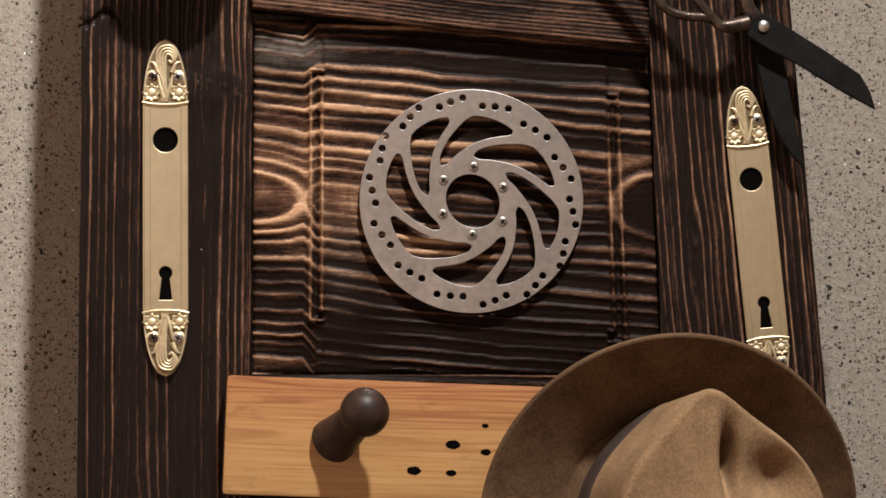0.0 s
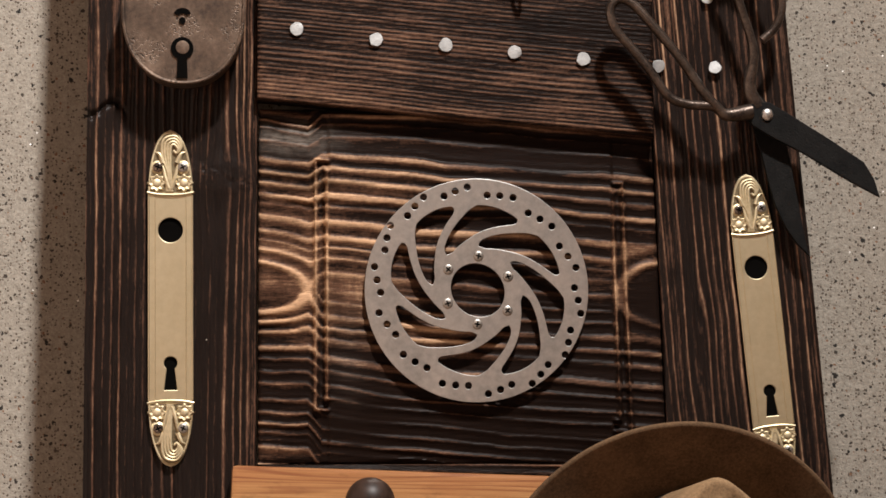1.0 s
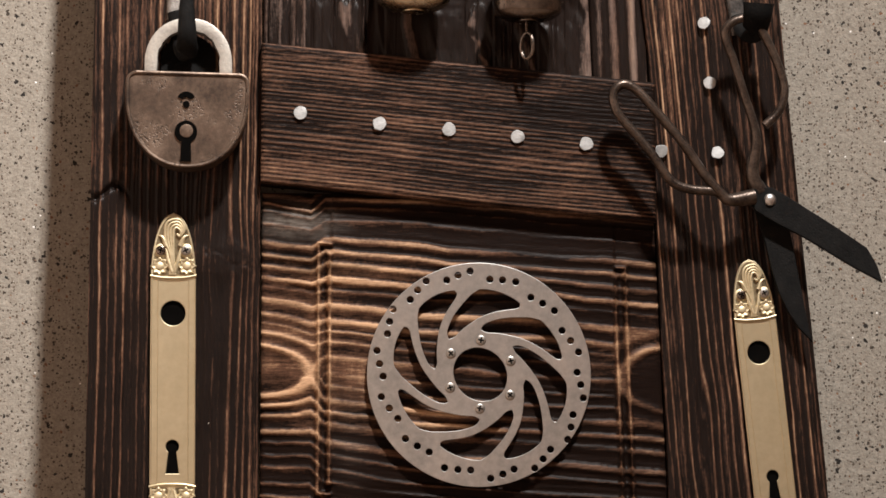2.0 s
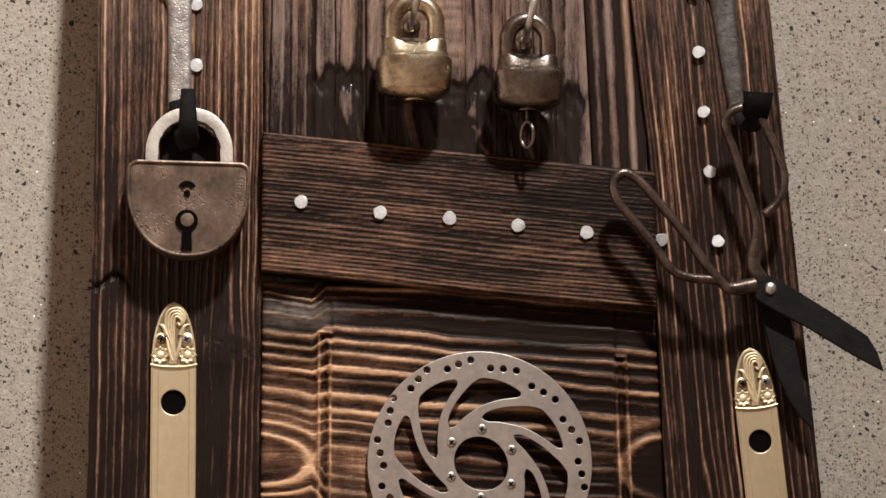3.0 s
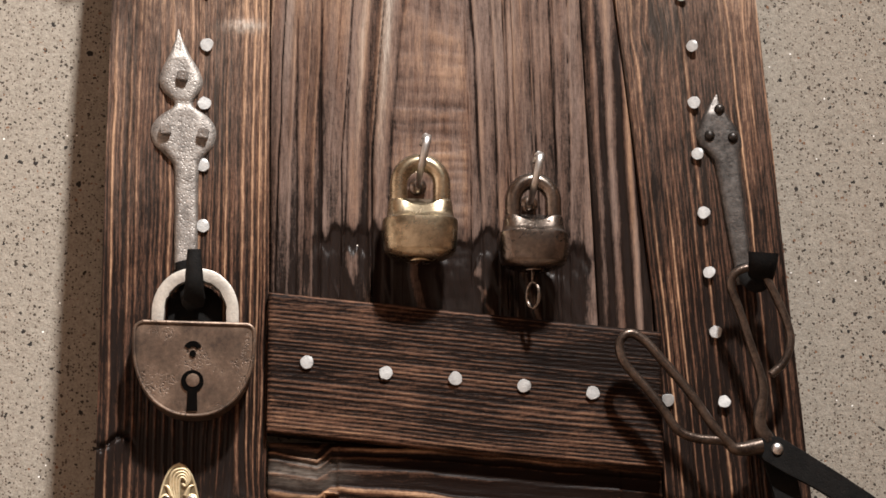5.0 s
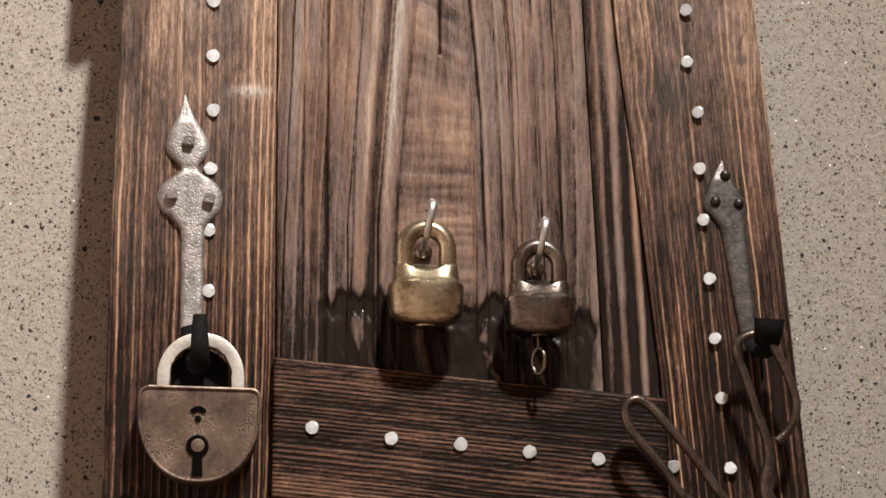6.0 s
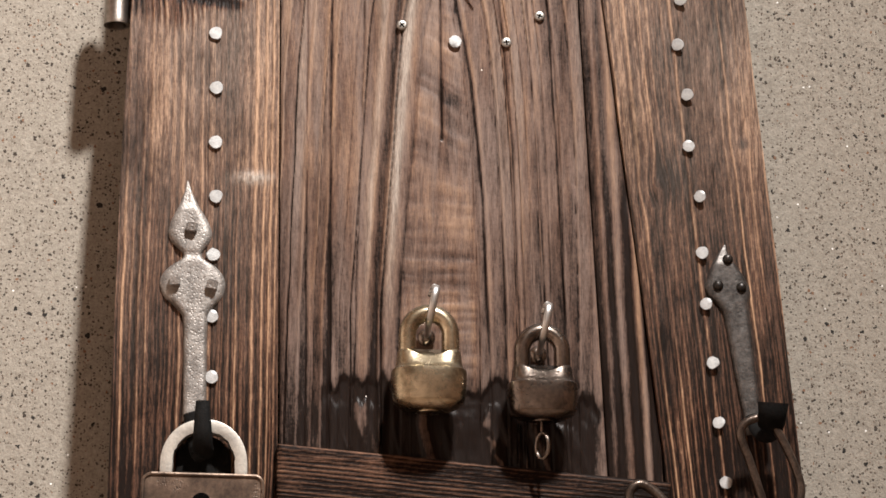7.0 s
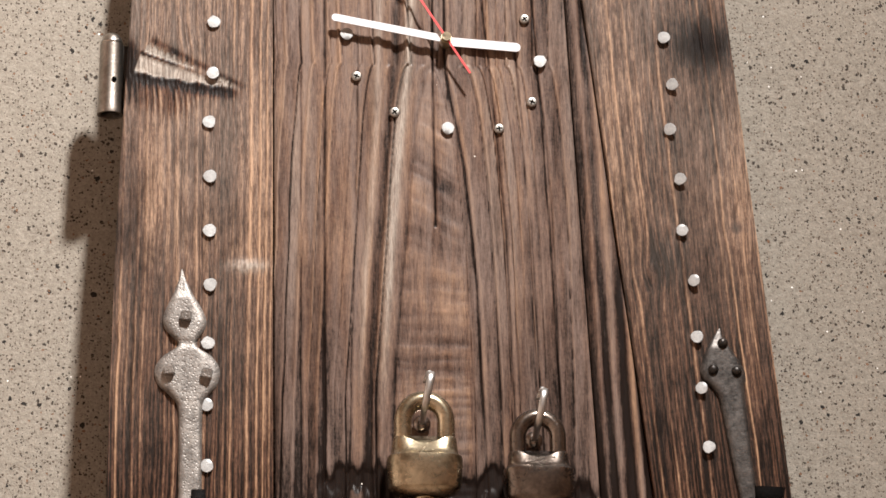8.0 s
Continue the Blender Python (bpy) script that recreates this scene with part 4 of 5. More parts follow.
# ---- brake disc ----
def brake_disc():
    cx, cz, R = 0.1495, 1.4812, 0.0800
    disc = thing("brake_disc", "round slotted steel brake disc screwed to the panel", "brake disc", V(cx, cz, 0))
    axis = math.radians(137)

    def oval(r, a):
        """The pierced pattern is drawn out a little along one diameter."""
        u, v = 1.05 * r * math.cos(a - axis), 0.95 * r * math.sin(a - axis)
        return 0.0008 + u * math.cos(axis) - v * math.sin(axis), u * math.sin(axis) + v * math.cos(axis)

    holes = [[oval(0.0192, 2 * math.pi * k / 48) for k in range(48)]]
    n = 8
    ang = lambda k, s: math.radians(146 - 45 * k) - math.radians(50) * (1 - (1 - s) ** 1.45)
    r0, r1 = 0.0322, 0.0612
    half = lambda r, s: (0.0050 + 0.0040 * max(0, (s - 0.80) / 0.20) ** 2 + 0.0034 * max(0, (0.18 - s) / 0.18) ** 1.6) / r
    for k in range(n):
        pts = []
        ss = np.linspace(0, 1, 18)
        for s in ss:
            r = r0 + (r1 - r0) * s
            pts.append((r, ang(k, s) - half(r, s)))
        a1, a2 = pts[-1][1], ang(k + 1, 1) + half(r1, 1)
        pts += [(r1 + 0.0011 * math.sin(math.pi * t) ** 0.7, a1 + (a2 - a1) * t) for t in np.linspace(0.08, 0.92, 9)]
        for s in ss[::-1]:
            r = r0 + (r1 - r0) * s
            pts.append((r, ang(k + 1, s) + half(r, s)))
        b1, b2 = pts[-1][1], pts[0][1]
        pts += [(r0 - 0.0012 * math.sin(math.pi * t), b1 + (b2 - b1) * t) for t in np.linspace(0.2, 0.8, 4)]
        holes.append([oval(r, a) for r, a in pts])
    for g in range(14):
        for j in range(3):
            x, z = oval((0.0696, 0.0716, 0.0740)[j], math.radians(184.3 - 7.2 * j - 360 / 14 * g))
            holes.append(circle(x, z, 0.0026, 14, 0.13 * g + 0.07 * j))
    bm = bmesh.new()
    sheet(bm, circle(0, 0, R, 128), holes, 0.0045, 0.0065, 0.0003)
    part("rotor", bm, STEEL, disc, "brushed steel rotor with curved spokes", 8)
    for k in range(6):
        x, z = oval(0.0246, math.radians(86 + 60 * k))
        screw(x, z, 0.0064, disc, NICKEL, 0.0037, 30 * k + 12)
        bm = bmesh.new()
        drum(bm, V(x, z, 0.001), (0, 1, 0), 0.0022, 0.0022, 0.011, 10)
        part("spacer", bm, STEEL, disc)


brake_disc()


# ---- strap hasps ----
def strap(name, rows, thick, material, parent, label="", rough=0.0006):
    """A forged strap: rows of height, middle and half width, domed across and hammered."""
    rows = sorted(rows)
    zs0, cs0, ws0 = (np.array(c) for c in zip(*rows))
    zs = np.linspace(zs0[0], zs0[-1], 120)
    cs, ws = np.interp(zs, zs0, cs0), np.interp(zs, zs0, ws0)
    for _ in range(3):
        ws[1:-1] = (ws[:-2] + 2 * ws[1:-1] + ws[2:]) / 4
        cs[1:-1] = (cs[:-2] + 2 * cs[1:-1] + cs[2:]) / 4
    us = np.array([-1, -0.98, -0.92, -0.8, -0.6, -0.4, -0.2, 0, 0.2, 0.4, 0.6, 0.8, 0.92, 0.98, 1])
    Z, U = np.meshgrid(zs, us, indexing="ij")
    W = ws[:, None] * (1 + 0.03 * (field(Z * 120, Z * 0 + 2.2, 2) - 0.5))
    X = cs[:, None] + U * W
    D = thick * (1 - np.abs(U) ** 8) * np.minimum(1, (W / 0.009)) + rough * (field(X * 260, Z * 260, 3) - 0.5) * (np.abs(U) < 0.95) + 0.0003
    bm = bmesh.new()
    vs = [[bm.verts.new(V(X[i, j], Z[i, j], D[i, j])) for j in range(len(us))] for i in range(len(zs))]
    for i in range(len(zs) - 1):
        for j in range(len(us) - 1):
            bm.faces.new((vs[i][j], vs[i][j + 1], vs[i + 1][j + 1], vs[i + 1][j]))
    return part(name, bm, material, parent, label, 60)


def square_bolt(x, z, d, turn, parent, material):
    bm = bmesh.new()
    bmesh.ops.create_cube(bm, size=1, matrix=Matrix.Translation(V(x, z, d + 0.0022)) @ pose(0, 0, 0, 8, turn, -6) @ Matrix.Diagonal((0.0078, 0.0062, 0.0072, 1)))
    bmesh.ops.bevel(bm, geom=bm.edges[:], offset=0.0009, segments=2, affect="EDGES")
    part("bolt", bm, material, parent, "square-headed bolt")


def left_hasp():
    hasp = thing("strap_hasp", "hammered iron strap hasp with a spear-shaped head", "hasp", V(0, 0, 0), "forged hasps")
    strap("strap", [(1.918, -0.0763, 0.0004), (1.910, -0.0757, 0.0024), (1.898, -0.0750, 0.0075), (1.887, -0.0742, 0.0135), (1.8775, -0.0735, 0.0165), (1.870, -0.073, 0.0140),
                    (1.8625, -0.0715, 0.0066), (1.858, -0.071, 0.0062), (1.853, -0.071, 0.0165), (1.846, -0.0710, 0.0225), (1.838, -0.0709, 0.0243), (1.829, -0.0705, 0.0215),
                    (1.822, -0.0692, 0.0145), (1.815, -0.0682, 0.0092), (1.80, -0.0680, 0.0086), (1.736, -0.0672, 0.0086)], 0.0042, IRON, hasp, "hammered grey iron strap")
    square_bolt(-0.0722, 1.8805, 0.004, 6, hasp, IRON)
    square_bolt(-0.0838, 1.8395, 0.004, -3, hasp, IRON)
    square_bolt(-0.0564, 1.8370, 0.004, 9, hasp, IRON)
    # The strap's end faces down here; its shade is in the black colour.
    bm = bmesh.new()
    path = spline([V(-0.0665, 1.742, 0.003), V(-0.0635, 1.726, 0.006), V(-0.061, 1.712, 0.016), V(-0.060, 1.709, 0.027), V(-0.0597, 1.718, 0.035), V(-0.0600, 1.732, 0.0372), V(-0.0602, 1.7435, 0.0375)], 7)
    tube(bm, path, lambda t: 0.0088 - 0.0040 * max(0, t - 0.35) / 0.65, 12, 0.45, (0, 1, 0.01))
    part("hook", bm, SOOT_SHADE, hasp, "black upturned hook, shade put into its colour")
    # Added black sheet in place of the shade inside the padlock's shackle.
    bm = bmesh.new()
    sheet(bm, [(-0.0795, 1.690), (-0.0400, 1.690), (-0.0402, 1.706)] + [(-0.0597 + 0.0192 * math.cos(t), 1.708 + 0.0175 * math.sin(t)) for t in np.linspace(0.15, math.pi - 0.15, 12)] + [(-0.0792, 1.706)], [], 0.0004, 0.0024, 0.0005)
    part("shackle_shade_plate", bm, SOOT_SHADE, hasp, "added black plate standing for the shade inside the shackle", 20)


left_hasp()


def right_hasp():
    hasp = thing("strap_hasp", "dark forged iron strap hasp with a leaf-shaped head", "hasp", V(0, 0, 0), "forged hasps")
    strap("strap", [(1.8747, 0.3236, 0.0005), (1.868, 0.3220, 0.0035), (1.860, 0.3222, 0.0085), (1.850, 0.3235, 0.0140), (1.842, 0.3243, 0.0172), (1.835, 0.3258, 0.0160), (1.829, 0.3280, 0.0115),
                    (1.822, 0.3305, 0.0098), (1.80, 0.3330, 0.0090), (1.77, 0.3365, 0.0078), (1.744, 0.3400, 0.0066), (1.730, 0.3415, 0.0064)], 0.0034, FORGED, hasp, "dark steel leaf-headed strap", 0.0004)
    for x, z in ((0.3250, 1.8628), (0.3172, 1.8425), (0.3345, 1.8413)):
        bm = bmesh.new()
        ball(bm, V(x, z, 0.0035), 0.0040, 16, (1, 0.8, 1))
        part("rivet", bm, DARK_IRON, hasp)
    bm = bmesh.new()
    path = spline([V(0.3412, 1.745, 0.003), V(0.343, 1.737, 0.006), V(0.346, 1.730, 0.016), V(0.3478, 1.731, 0.026), V(0.3487, 1.739, 0.0325), V(0.3492, 1.7475, 0.0345)], 7)
    tube(bm, path, lambda t: 0.0068 + 0.0044 * t, 12, 0.4, (0, 1, 0.01))
    part("hook", bm, SOOT_SHADE, hasp, "broad black upturned hook, shade put into its colour")


right_hasp()


# ---- the large rusty padlock ----
def large_padlock():
    cx, zt = -0.0592, 1.6935
    lock = thing("large_padlock", "large rusty semicircular padlock hanging on the hasp hook", "padlock", V(cx, zt, -0.0085))
    w, h = 0.0430, 0.0680

    def shape(f):
        pts = [(-w * f + 0.006, -0.0002), (w * f - 0.006, -0.0016)]
        pts += [(w * f - 0.006 + 0.006 * math.sin(t), -0.0076 + 0.006 * math.cos(t)) for t in np.linspace(0.3, math.pi / 2, 5)]
        pts += [(w * f * math.cos(t) ** 0.9 if math.cos(t) > 0 else -w * f * (-math.cos(t)) ** 0.9, -0.016 - (h - 0.016) * f * math.sin(t) ** 0.95) for t in np.linspace(0.02, math.pi - 0.02, 40)]
        pts += [(-w * f + 0.006 - 0.006 * math.cos(t), -0.0066 + 0.006 * math.sin(t)) for t in np.linspace(0.0, math.pi / 2 - 0.3, 5)]
        return pts

    bm = bmesh.new()
    sheet(bm, shape(1.0), [], 0.0095, 0.0335, 0.0016)
    body = part("body", bm, RUST, lock, "pitted brown rusty lock case", 12)
    bm = bmesh.new()
    rim = [V(x, z, 0.0335) for x, z in shape(0.985)]
    tube(bm, rim + rim[:1], 0.0014, 8)
    part("rim", bm, RUST, body)
    bm = bmesh.new()
    sheet(bm, [(-0.0008 + x, z) for x, z in circle(0, -0.0428, 0.0080, 28)], [], 0.033, 0.0346)
    sheet(bm, [(-0.0044, -0.0640), (0.0032, -0.0640), (0.0026, -0.0480), (-0.0040, -0.0480)], [], 0.033, 0.03465)
    arc = [(-0.0008 + 0.0066 * math.cos(t), -0.0205 + 0.0066 * math.sin(t)) for t in np.linspace(0.45, math.pi - 0.45, 12)]
    arc += [(-0.0008 + 0.0032 * math.cos(t), -0.0210 + 0.0032 * math.sin(t)) for t in np.linspace(math.pi - 0.5, 0.5, 8)]
    sheet(bm, arc, [], 0.033, 0.0345)
    sheet(bm, [(-0.0008 + x, z) for x, z in circle(0, -0.0230, 0.0024, 16)], [], 0.033, 0.0345)
    part("keyhole", bm, BLACK, body, "dark keyhole and fan-shaped slot")
    bm = bmesh.new()
    sheet(bm, [(-0.0008 + x, z) for x, z in circle(0.0003, -0.0422, 0.0048, 20)], [], 0.033, 0.0351, 0.0004)
    part("keyhole_pin", bm, RUST, body)
    bm = bmesh.new()
    bow = lambda half, rise, bend: [(half, -0.014), (half, 0.004)] + [(half * math.copysign(abs(math.cos(t)) ** bend, math.cos(t)), 0.0085 + (rise - 0.0085) * math.sin(t)) for t in np.linspace(0.06, math.pi - 0.06, 26)] + [(-half, 0.004), (-half, -0.014)]
    outer, inner = bow(0.0312, 0.0412, 0.92), bow(0.0222, 0.0318, 0.85)
    wear = random.Random(4)
    inner = [(x + wear.uniform(-0.0004, 0.0004), z + wear.uniform(-0.0004, 0.0004)) for x, z in inner]
    sheet(bm, outer + inner[::-1], [], 0.0150, 0.0250, 0.0010)
    part("shackle", bm, SHACKLE, lock, "scraped pale flat steel shackle", 30)


large_padlock()


# ---- the two small padlocks on screw hooks ----
def small_padlock(cx, zs, size, tall, metal_body, metal_shackle, label, key=False):
    """Origin at the shoulder of the body. It hangs on a screw hook."""
    lock = thing("small_padlock", label, "padlock", V(cx, zs, 0), "small padlocks")
    mid = 0.0250
    prof = [(0.0, 0.0216), (-0.0008, 0.0227), (-0.0035, 0.0233), (-0.0090, 0.0238), (-0.0130, 0.0246), (-0.0140, 0.0256), (-0.0150, 0.0270), (-0.0175, 0.0275), (-0.0270, 0.0271), (-0.0345, 0.0263), (-0.0372, 0.0256), (-0.0386, 0.0245), (-0.0404, 0.0222), (-0.0424, 0.0184), (-0.0438, 0.0130), (-0.0442, 0.009)]
    seg = 48
    bm = bmesh.new()
    rings = []
    for z, a in prof:
        b = a * 0.68 if z < -0.0138 else 0.0108 + 0.0056 * min(1.0, -z / 0.0130)
        ring = []
        for k in range(seg):
            t = 2 * math.pi * k / seg
            c, s = math.cos(t), math.sin(t)
            e = 0.72
            sag = -0.0032 * (1 + math.cos(math.pi * min(1, abs(c) ** e))) if z > -0.0138 else 0.0
            sag = sag * max(0.0, 1 + z / 0.0138)
            ring.append(bm.verts.new((size * a * math.copysign(abs(c) ** e, c), -mid + size * b * math.copysign(abs(s) ** e, s), size * (z * tall + sag))))
        rings.append(ring)
    for p, q in zip(rings, rings[1:]):
        for k in range(seg):
            bm.faces.new((p[k], p[(k + 1) % seg], q[(k + 1) % seg], q[k]))
    bm.faces.new(rings[0][::-1])
    bm.faces.new(rings[-1])
    part("body", bm, metal_body, lock, "", 32)
    bm = bmesh.new()
    drum(bm, (0, -mid, -0.0443 * size * tall), (0, 0, 1), 0.0085 * size, 0.0085 * size, 0.001, 20)
    part("bottom_plug", bm, metal_shackle, lock)
    bm = bmesh.new()
    half = 0.0156 * size
    path = [V(-half, -0.006, mid), V(-half, 0.006 * size, mid)]
    path += [V(-half * math.cos(t), 0.0118 * size + 0.0160 * size * math.sin(t), mid) for t in np.linspace(0, math.pi, 20)]
    path += [V(half, 0.006 * size, mid), V(half, -0.006, mid)]
    tube(bm, path, 0.0065 * size, 20)
    part("shackle", bm, metal_shackle, lock)
    hook = thing("screw_hook", "small bright screw hook holding a padlock", "hook", V(cx + 0.0005, zs + 0.0215 * size, 0), "screw hooks")
    bm = bmesh.new()
    ball(bm, V(-0.001, -0.0055, -0.0005), 0.0068, 18, (1, 0.6, 1))
    part("base", bm, BRONZE, hook)
    bm = bmesh.new()
    path = spline([V(-0.001, -0.0055, 0.002), V(-0.001, -0.0050, 0.0150), V(-0.0006, -0.0010, 0.0290), V(0.0012, 0.007, 0.0350), V(0.0028, 0.016, 0.0362), V(0.0038, 0.0215, 0.0350), V(0.0038, 0.0238, 0.0315), V(0.0030, 0.0215, 0.0285), V(0.0022, 0.0180, 0.0288)], 7)
    tube(bm, path, lambda t: 0.0020 + 0.0020 * t, 14, 0.62, (0, 1, 0.01))
    part("arm", bm, STEEL, hook, "polished steel hook arm")
    if key:
        ring = thing("key", "small dark key hanging from the padlock", "key", V(cx - 0.001, zs - 0.0440 * size * tall, 0))
        bm = bmesh.new()
        tube(bm, [V(0, 0.004, mid), V(0, -0.0085, mid)], 0.0011, 8)
        part("shank", bm, BRONZE, ring)
        bm = bmesh.new()
        loop = [V(0.0005 + 0.0040 * math.cos(t), -0.0180 + 0.0095 * math.sin(t), mid + 0.004 * math.cos(t)) for t in np.linspace(0.5 * math.pi, 2.5 * math.pi, 29)]
        tube(bm, loop, 0.0014, 8)
        part("bow", bm, BRONZE, ring, "worn oval key bow")


small_padlock(0.1013, 1.7848, 1.0, 1.02, OLD_BRASS, OLD_BRASS, "small worn brass padlock hanging on a screw hook")
small_padlock(0.1833, 1.7742, 0.935, 0.98, BRONZE, BRONZE, "small dark bronze padlock with a key in it", True)


# ---- forged shears hanging on the right hasp ----
def shears():
    px, pz = 0.3578, 1.6065
    sh = thing("forged_shears", "old hand-forged black iron shears hung open on a hook", "shears", V(px, pz, 0))
    m = lambda pts, ds: [V(x / 1000, z / 1000, d) for (x, z), d in zip(pts, ds)]
    loop = [(-12, 2), (-30, -1), (-37, 4), (-48, 16), (-64, 39), (-85, 64), (-97, 77), (-107, 81), (-114, 74), (-111, 60), (-97, 44), (-85, 29), (-73, 12), (-59, 6), (-41, 5), (-34, 1)]
    ds = [0.022, 0.026, 0.028, 0.029, 0.030, 0.031, 0.031, 0.032, 0.032, 0.032, 0.031, 0.031, 0.030, 0.029, 0.027, 0.025]
    bm = bmesh.new()
    tube(bm, spline(m(loop, ds), 6), lambda t: 0.0034 if t > 0.12 else 0.0034 + 0.0026 * (1 - t / 0.12), 10)
    first = part("handle", bm, WIRE, sh, "teardrop wire handle")
    loop = [(-6, 6), (-12, 20), (-9, 46), (-18, 77), (-26, 102), (-32, 119), (-27, 128), (-13, 131), (-4, 120), (7, 96), (11, 78), (6, 63), (-4, 53)]
    ds = [0.016, 0.018, 0.020, 0.022, 0.024, 0.026, 0.0275, 0.028, 0.027, 0.026, 0.026, 0.026, 0.026]
    bm = bmesh.new()
    tube(bm, spline(m(loop, ds), 6), lambda t: 0.0032 if t > 0.2 else 0.0032 + 0.003 * (1 - t / 0.2), 10)
    part("handle", bm, WIRE, sh, "open wire handle with a free end")

    def blade(name, pts, d, thick, label):
        bm = bmesh.new()
        sheet(bm, [(x / 1000, z / 1000) for x, z in pts], [], d - thick, d, 0.0006)
        return part(name, bm, SOOT_SHADE, sh, label, 12)

    blade("blade", [(-20, 2), (-9, 9), (2, 9), (22, -3), (46, -18), (70, -34), (77, -46), (81, -59), (60, -48), (40, -36), (25, -27), (5, -17), (-10, -8)], 0.0215, 0.004, "broad blade reaching past the board")
    blade("blade", [(-14, 14), (-4, 16), (9, 3), (16, -21), (22, -55), (28, -88), (31, -101), (22, -92), (14, -80), (7, -65), (2, -48), (-2, -30), (-9, -7)], 0.0130, 0.0035, "blade hanging down along the board")
    bm = bmesh.new()
    ball(bm, V(0, 0, 0.0215), 0.0046, 16, (1, 0.6, 1))
    part("rivet", bm, STEEL, sh, "worn bright rivet")
    return sh


shears()


# ---- hinge barrel on the edge of the board ----
def hinge_barrel():
    h = thing("hinge_barrel", "nickel hinge barrel fixed to the edge of the board", "hinge", V(-0.1336, 2.0437, -0.012))
    bm = bmesh.new()
    seg = 28
    rings = []
    for z, r in ((0.0, 0.0066), (0.0, 0.0084), (0.004, 0.0085), (0.0075, 0.0080), (0.0565, 0.0077), (0.0575, 0.0068), (0.0585, 0.0072), (0.0625, 0.0062), (0.0655, 0.0040), (0.0665, 0.0012)):
        r *= 1.17
        rings.append([bm.verts.new((r * math.cos(2 * math.pi * k / seg), r * math.sin(2 * math.pi * k / seg), z)) for k in range(seg)])
    inner = [bm.verts.new((0.0066 * math.cos(2 * math.pi * k / seg), 0.0066 * math.sin(2 * math.pi * k / seg), 0.012)) for k in range(seg)]
    rings.insert(0, inner)
    for p, q in zip(rings, rings[1:]):
        for k in range(seg):
            bm.faces.new((p[k], p[(k + 1) % seg], q[(k + 1) % seg], q[k]))
    bm.faces.new(rings[0])
    bm.faces.new(rings[-1])
    part("barrel", bm, metal("dull_nickel", (0.20, 0.175, 0.15), (0.42, 0.38, 0.34), rough=0.34, scale=40, pit=0.08), h)
    bm = bmesh.new()
    drum(bm, (0.003, -0.0088, 0.026), (0, 1, 0), 0.0018, 0.0018, 0.002, 12)
    part("pin_hole", bm, BLACK, h)
    bm = bmesh.new()
    box(bm, 0.004, 0.022, -0.001, 0.0015, 0.006, 0.056)
    part("leaf", bm, DARK_IRON, h)


hinge_barrel()


# ---- peg rail and hat ----
def peg_rail():
    rail = thing("peg_rail", "varnished pine peg rail with old nail holes", "coat rack", V(-0.0240, 1.3571, 0))
    a = -2.1
    rail.matrix_basis = Matrix.Translation(V(-0.0240, 1.3571, 0.003)) @ pose(0, 0, 0, 0, -a, 0)
    bm = bmesh.new()
    box(bm, 0, 0.395, -0.019, 0.0, -0.0835, 0.0, 0.0034)
    part("plank", bm, PINE, rail, "orange varnished pine plank")

    def peg(x, z, tip):
        bm = bmesh.new()
        base = Vector((x, -0.017, z))
        tip = Vector(tip)
        axis = (tip - base)
        tube(bm, [base, base + axis * 0.15, base + axis * 0.5, base + axis * 0.8, base + axis * 0.95], lambda t: 0.0168 - 0.0062 * t, 24)
        ball(bm, tip, 0.0172, 32)
        part("peg", bm, PEG, rail, "dark turned peg with a ball end")

    peg(0.0765, -0.0430, (0.0960, -0.057, -0.0222))
    peg(0.3120, -0.0600, (0.3160, -0.062, -0.0520))
    for x, z, r in ((0.1605, -0.0430, 0.0042), (0.1337, -0.0622, 0.0040), (0.1828, -0.0290, 0.0020), (0.1600, -0.0630, 0.0030), (0.1838, -0.0475, 0.0030)):
        bm = bmesh.new()
        loop = [(x + r * 1.25 * (1 + 0.10 * math.sin(3.1 * k + x * 900)) * math.cos(2 * math.pi * k / 14), z + r * 0.75 * (1 + 0.08 * math.cos(2.3 * k)) * math.sin(2 * math.pi * k / 14)) for k in range(14)]
        sheet(bm, loop, [], 0.0188, 0.01915)
        part("nail_hole", bm, BLACK, rail, "torn dark nail hole")


peg_rail()


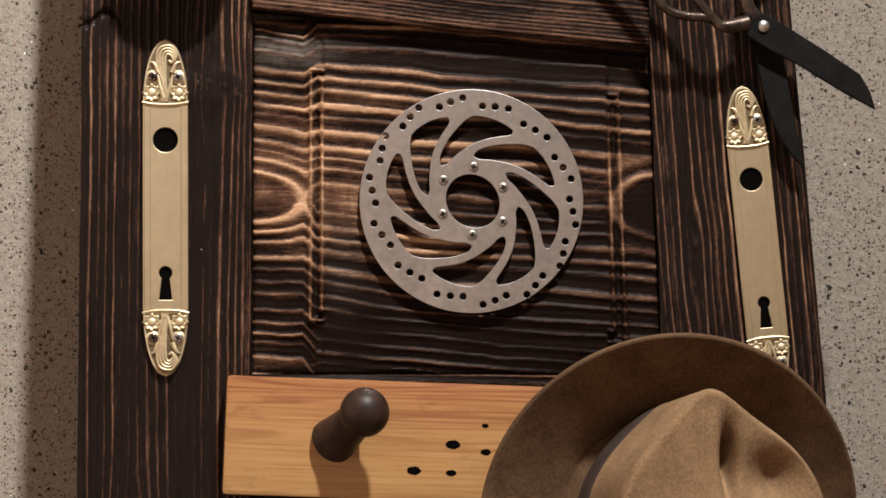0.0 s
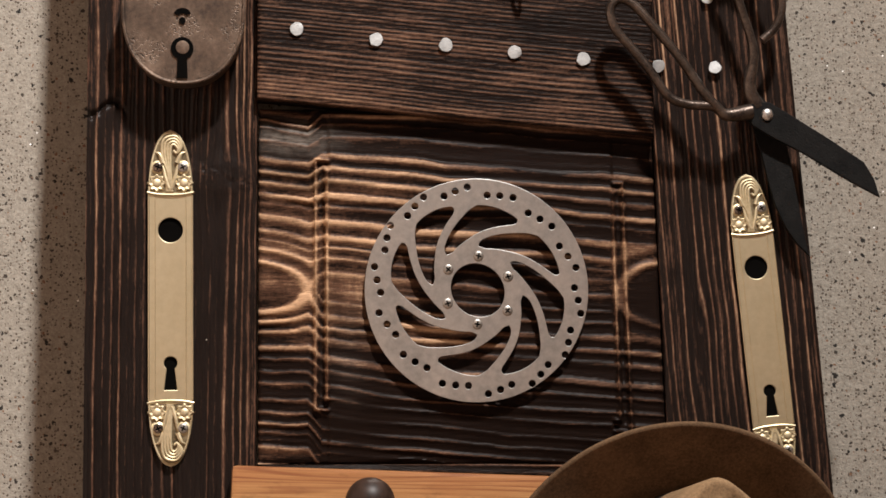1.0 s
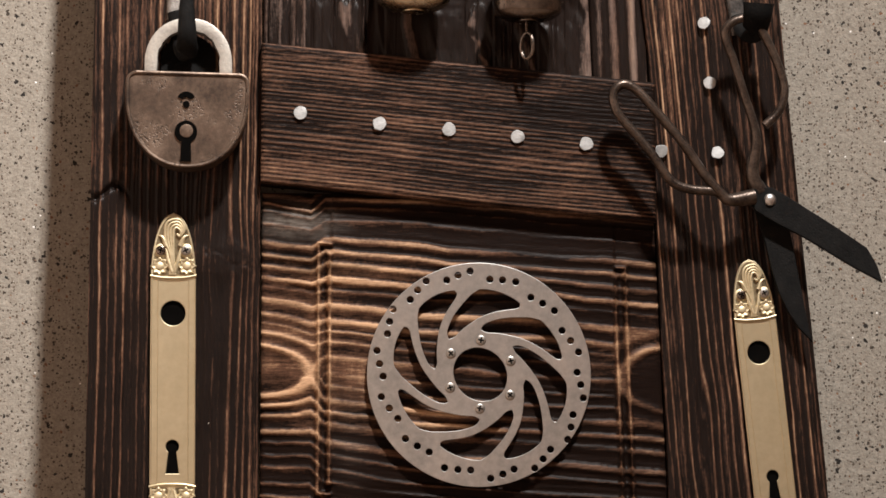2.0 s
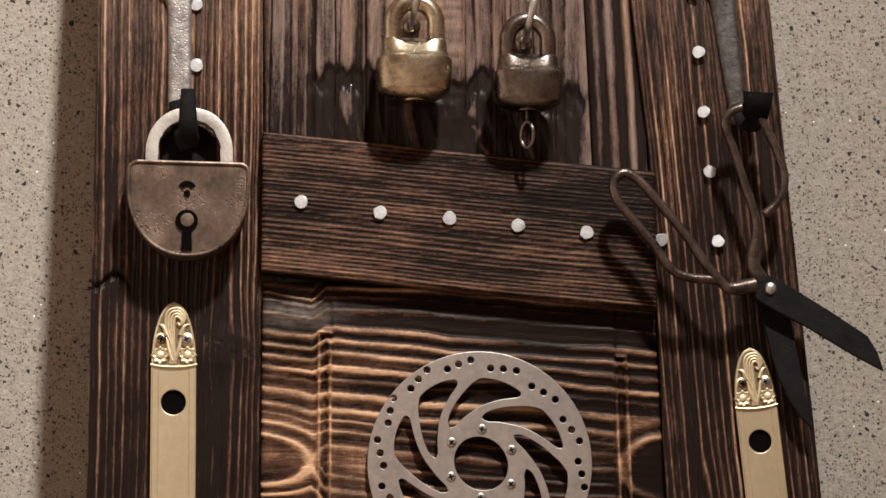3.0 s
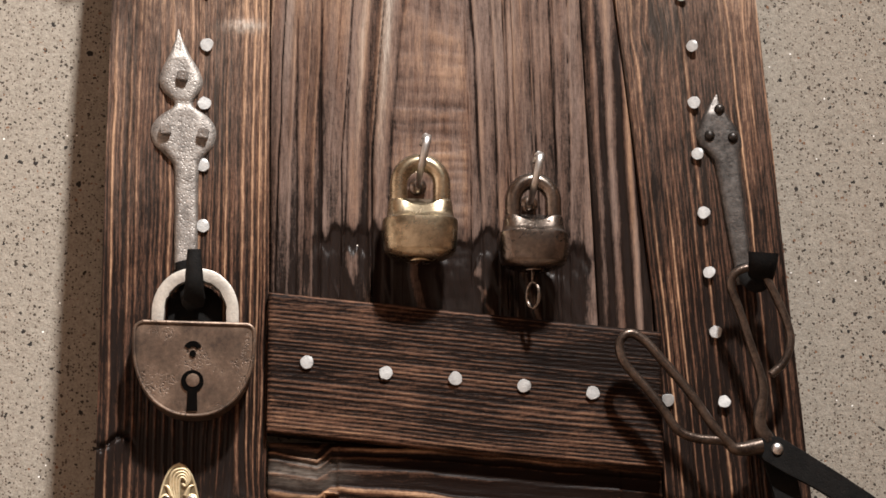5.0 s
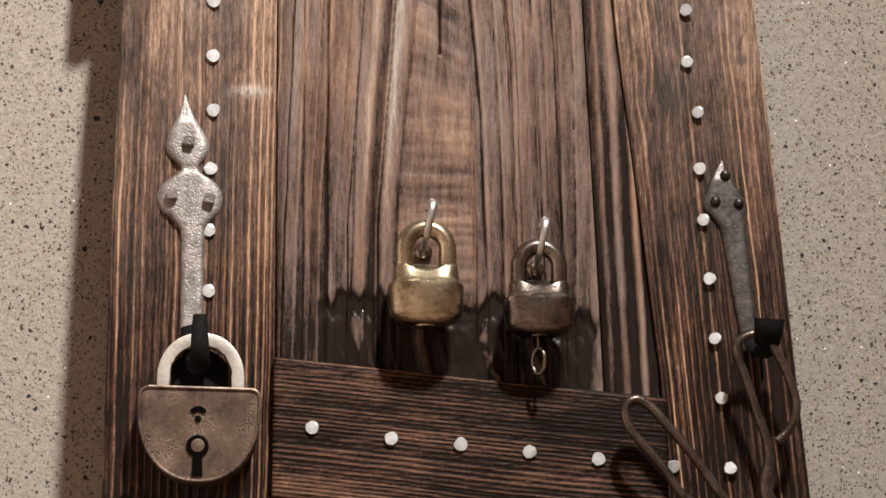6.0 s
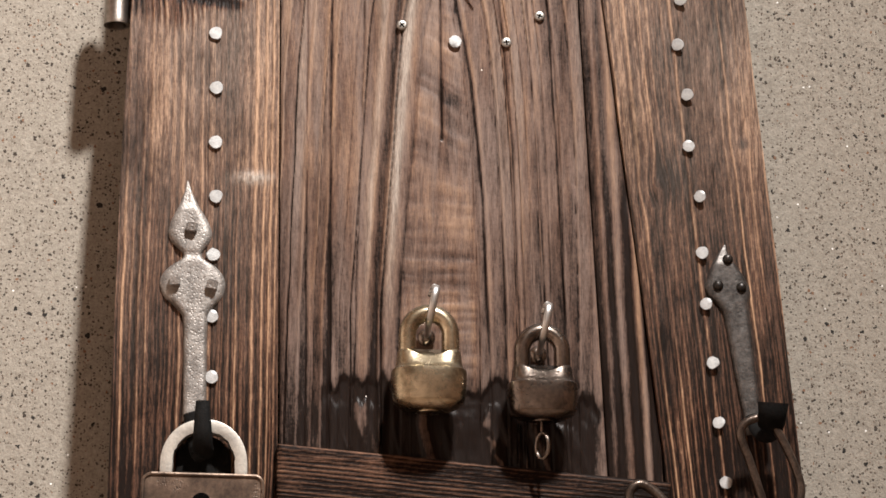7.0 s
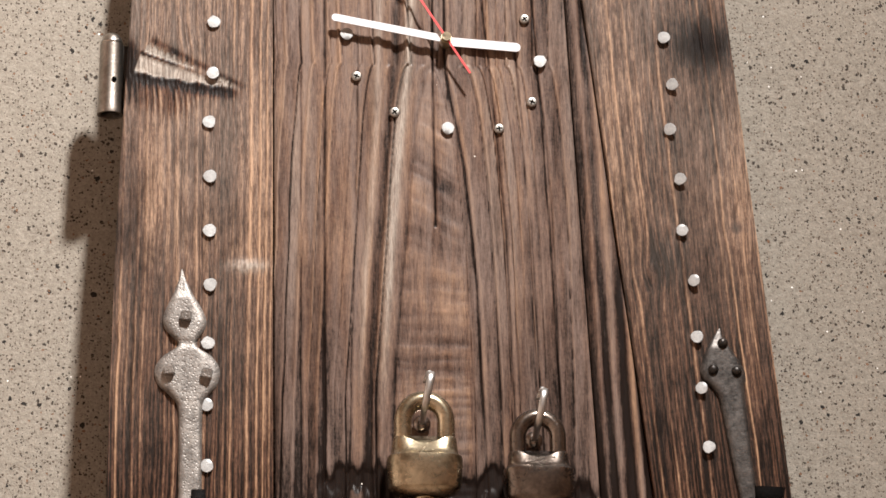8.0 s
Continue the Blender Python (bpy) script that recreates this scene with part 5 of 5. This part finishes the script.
def hat():
    cx, cz, R = 0.2850, 1.2530, 0.1330
    h = thing("felt_hat", "brown fur felt fedora with a dark band", "hat", V(cx, cz, 0))
    n, rings = 160, 90
    axis = Vector((0.014, 0.0, 0.004))
    peak = lambda t: 0.0745 + 0.0100 * math.exp(-(((t - math.radians(97) + math.pi) % (2 * math.pi) - math.pi) / math.radians(24)) ** 2)
    OFF = 0.008

    def brim_depth(r, t):
        """Rim curls far towards the room above and sits nearer the wall at the sides."""
        f = max(0.0, (r - 0.076) / (R - 0.076))
        top = max(0.0, math.sin(t + 0.12))
        return 0.036 + (0.052 * f ** 0.72) * top ** 1.5 + 0.012 * f * max(0.0, -math.cos(t)) - 0.006 * f * max(0.0, math.cos(t)) + 0.003 * math.sin(2 * t + 1) * f

    bm = bmesh.new()
    grid = []
    for i in range(34):
        f = i / 33
        row = []
        for k in range(n):
            t = 2 * math.pi * k / n
            r = 0.055 + (R * (1 + 0.012 * math.sin(2 * t + 0.5)) - 0.055) * f
            row.append(bm.verts.new(V(r * math.cos(t), r * math.sin(t), brim_depth(r, t) )))
        grid.append(row)
    for a, b in zip(grid, grid[1:]):
        for k in range(n):
            bm.faces.new((a[k], a[(k + 1) % n], b[(k + 1) % n], b[k]))
    ob = part("brim", bm, SHADED_BRIM_FELT, h, "wide felt brim curled at the top")
    so = ob.modifiers.new("thickness", "SOLIDIFY")
    so.thickness, so.offset = 0.0028, 0
    # crown: rings from the band outwards to the pinched front, leaning down to one side
    bm = bmesh.new()
    grid = []
    for i in range(rings):
        f = i / (rings - 1)
        row = []
        for k in range(n):
            t = 2 * math.pi * k / n
            lift = math.sin(min(1.0, f / 0.62) * math.pi / 2)
            close = 1 - max(0.0, (f - 0.45) / 0.55) ** 2.2
            a = peak(t) * (1 - 0.05 * lift) * close
            x, z = OFF + a * math.cos(t), a * math.sin(t)
            d = 0.040 + 0.098 * lift
            if f > 0.4:
                pinch = math.exp(-((x - 0.012) / 0.0045) ** 2) * min(1, (f - 0.4) / 0.2) * math.exp(-((z - 0.036) / 0.022) ** 2)
                side = math.exp(-((x - 0.044) / 0.020) ** 2 - ((z - 0.030) / 0.020) ** 2) + 0.2 * math.exp(-((x + 0.030) / 0.022) ** 2 - ((z - 0.012) / 0.030) ** 2)
                d -= 0.022 * pinch + 0.016 * side * min(1, (f - 0.4) / 0.2)
            lean = (d - 0.040) / 0.1
            row.append(bm.verts.new(V(x + axis.x * lean, z + axis.z * lean + 0.012 * lean * math.exp(-(x / 0.02) ** 2), d)))
        grid.append(row)
    for a, b in zip(grid, grid[1:]):
        for k in range(n):
            if a[k] is not b[k]:
                bm.faces.new((a[k], a[(k + 1) % n], b[(k + 1) % n], b[k]))
    bmesh.ops.remove_doubles(bm, verts=bm.verts[:], dist=1e-6)
    part("crown", bm, FELT, h, "creased felt crown")
    bm = bmesh.new()
    grid = []
    for f, off in ((0.0, 0.0), (0.02, 0.0014), (0.12, 0.0016), (0.23, 0.0014), (0.25, 0.0)):
        row = []
        for k in range(n):
            t = 2 * math.pi * k / n
            fl = f * 0.62
            lift = math.sin(min(1.0, fl / 0.62) * math.pi / 2)
            a = peak(t) * (1 - 0.05 * lift) + off
            d = 0.044 + 0.060 * lift
            lean = (d - 0.040) / 0.1
            row.append(bm.verts.new(V(OFF + a * math.cos(t) + axis.x * lean, a * math.sin(t) + axis.z * lean, d)))
        grid.append(row)
    for a, b in zip(grid, grid[1:]):
        for k in range(n):
            bm.faces.new((a[k], a[(k + 1) % n], b[(k + 1) % n], b[k]))
    part("hat_band", bm, BAND, h, "dark leather hat band")


hat()
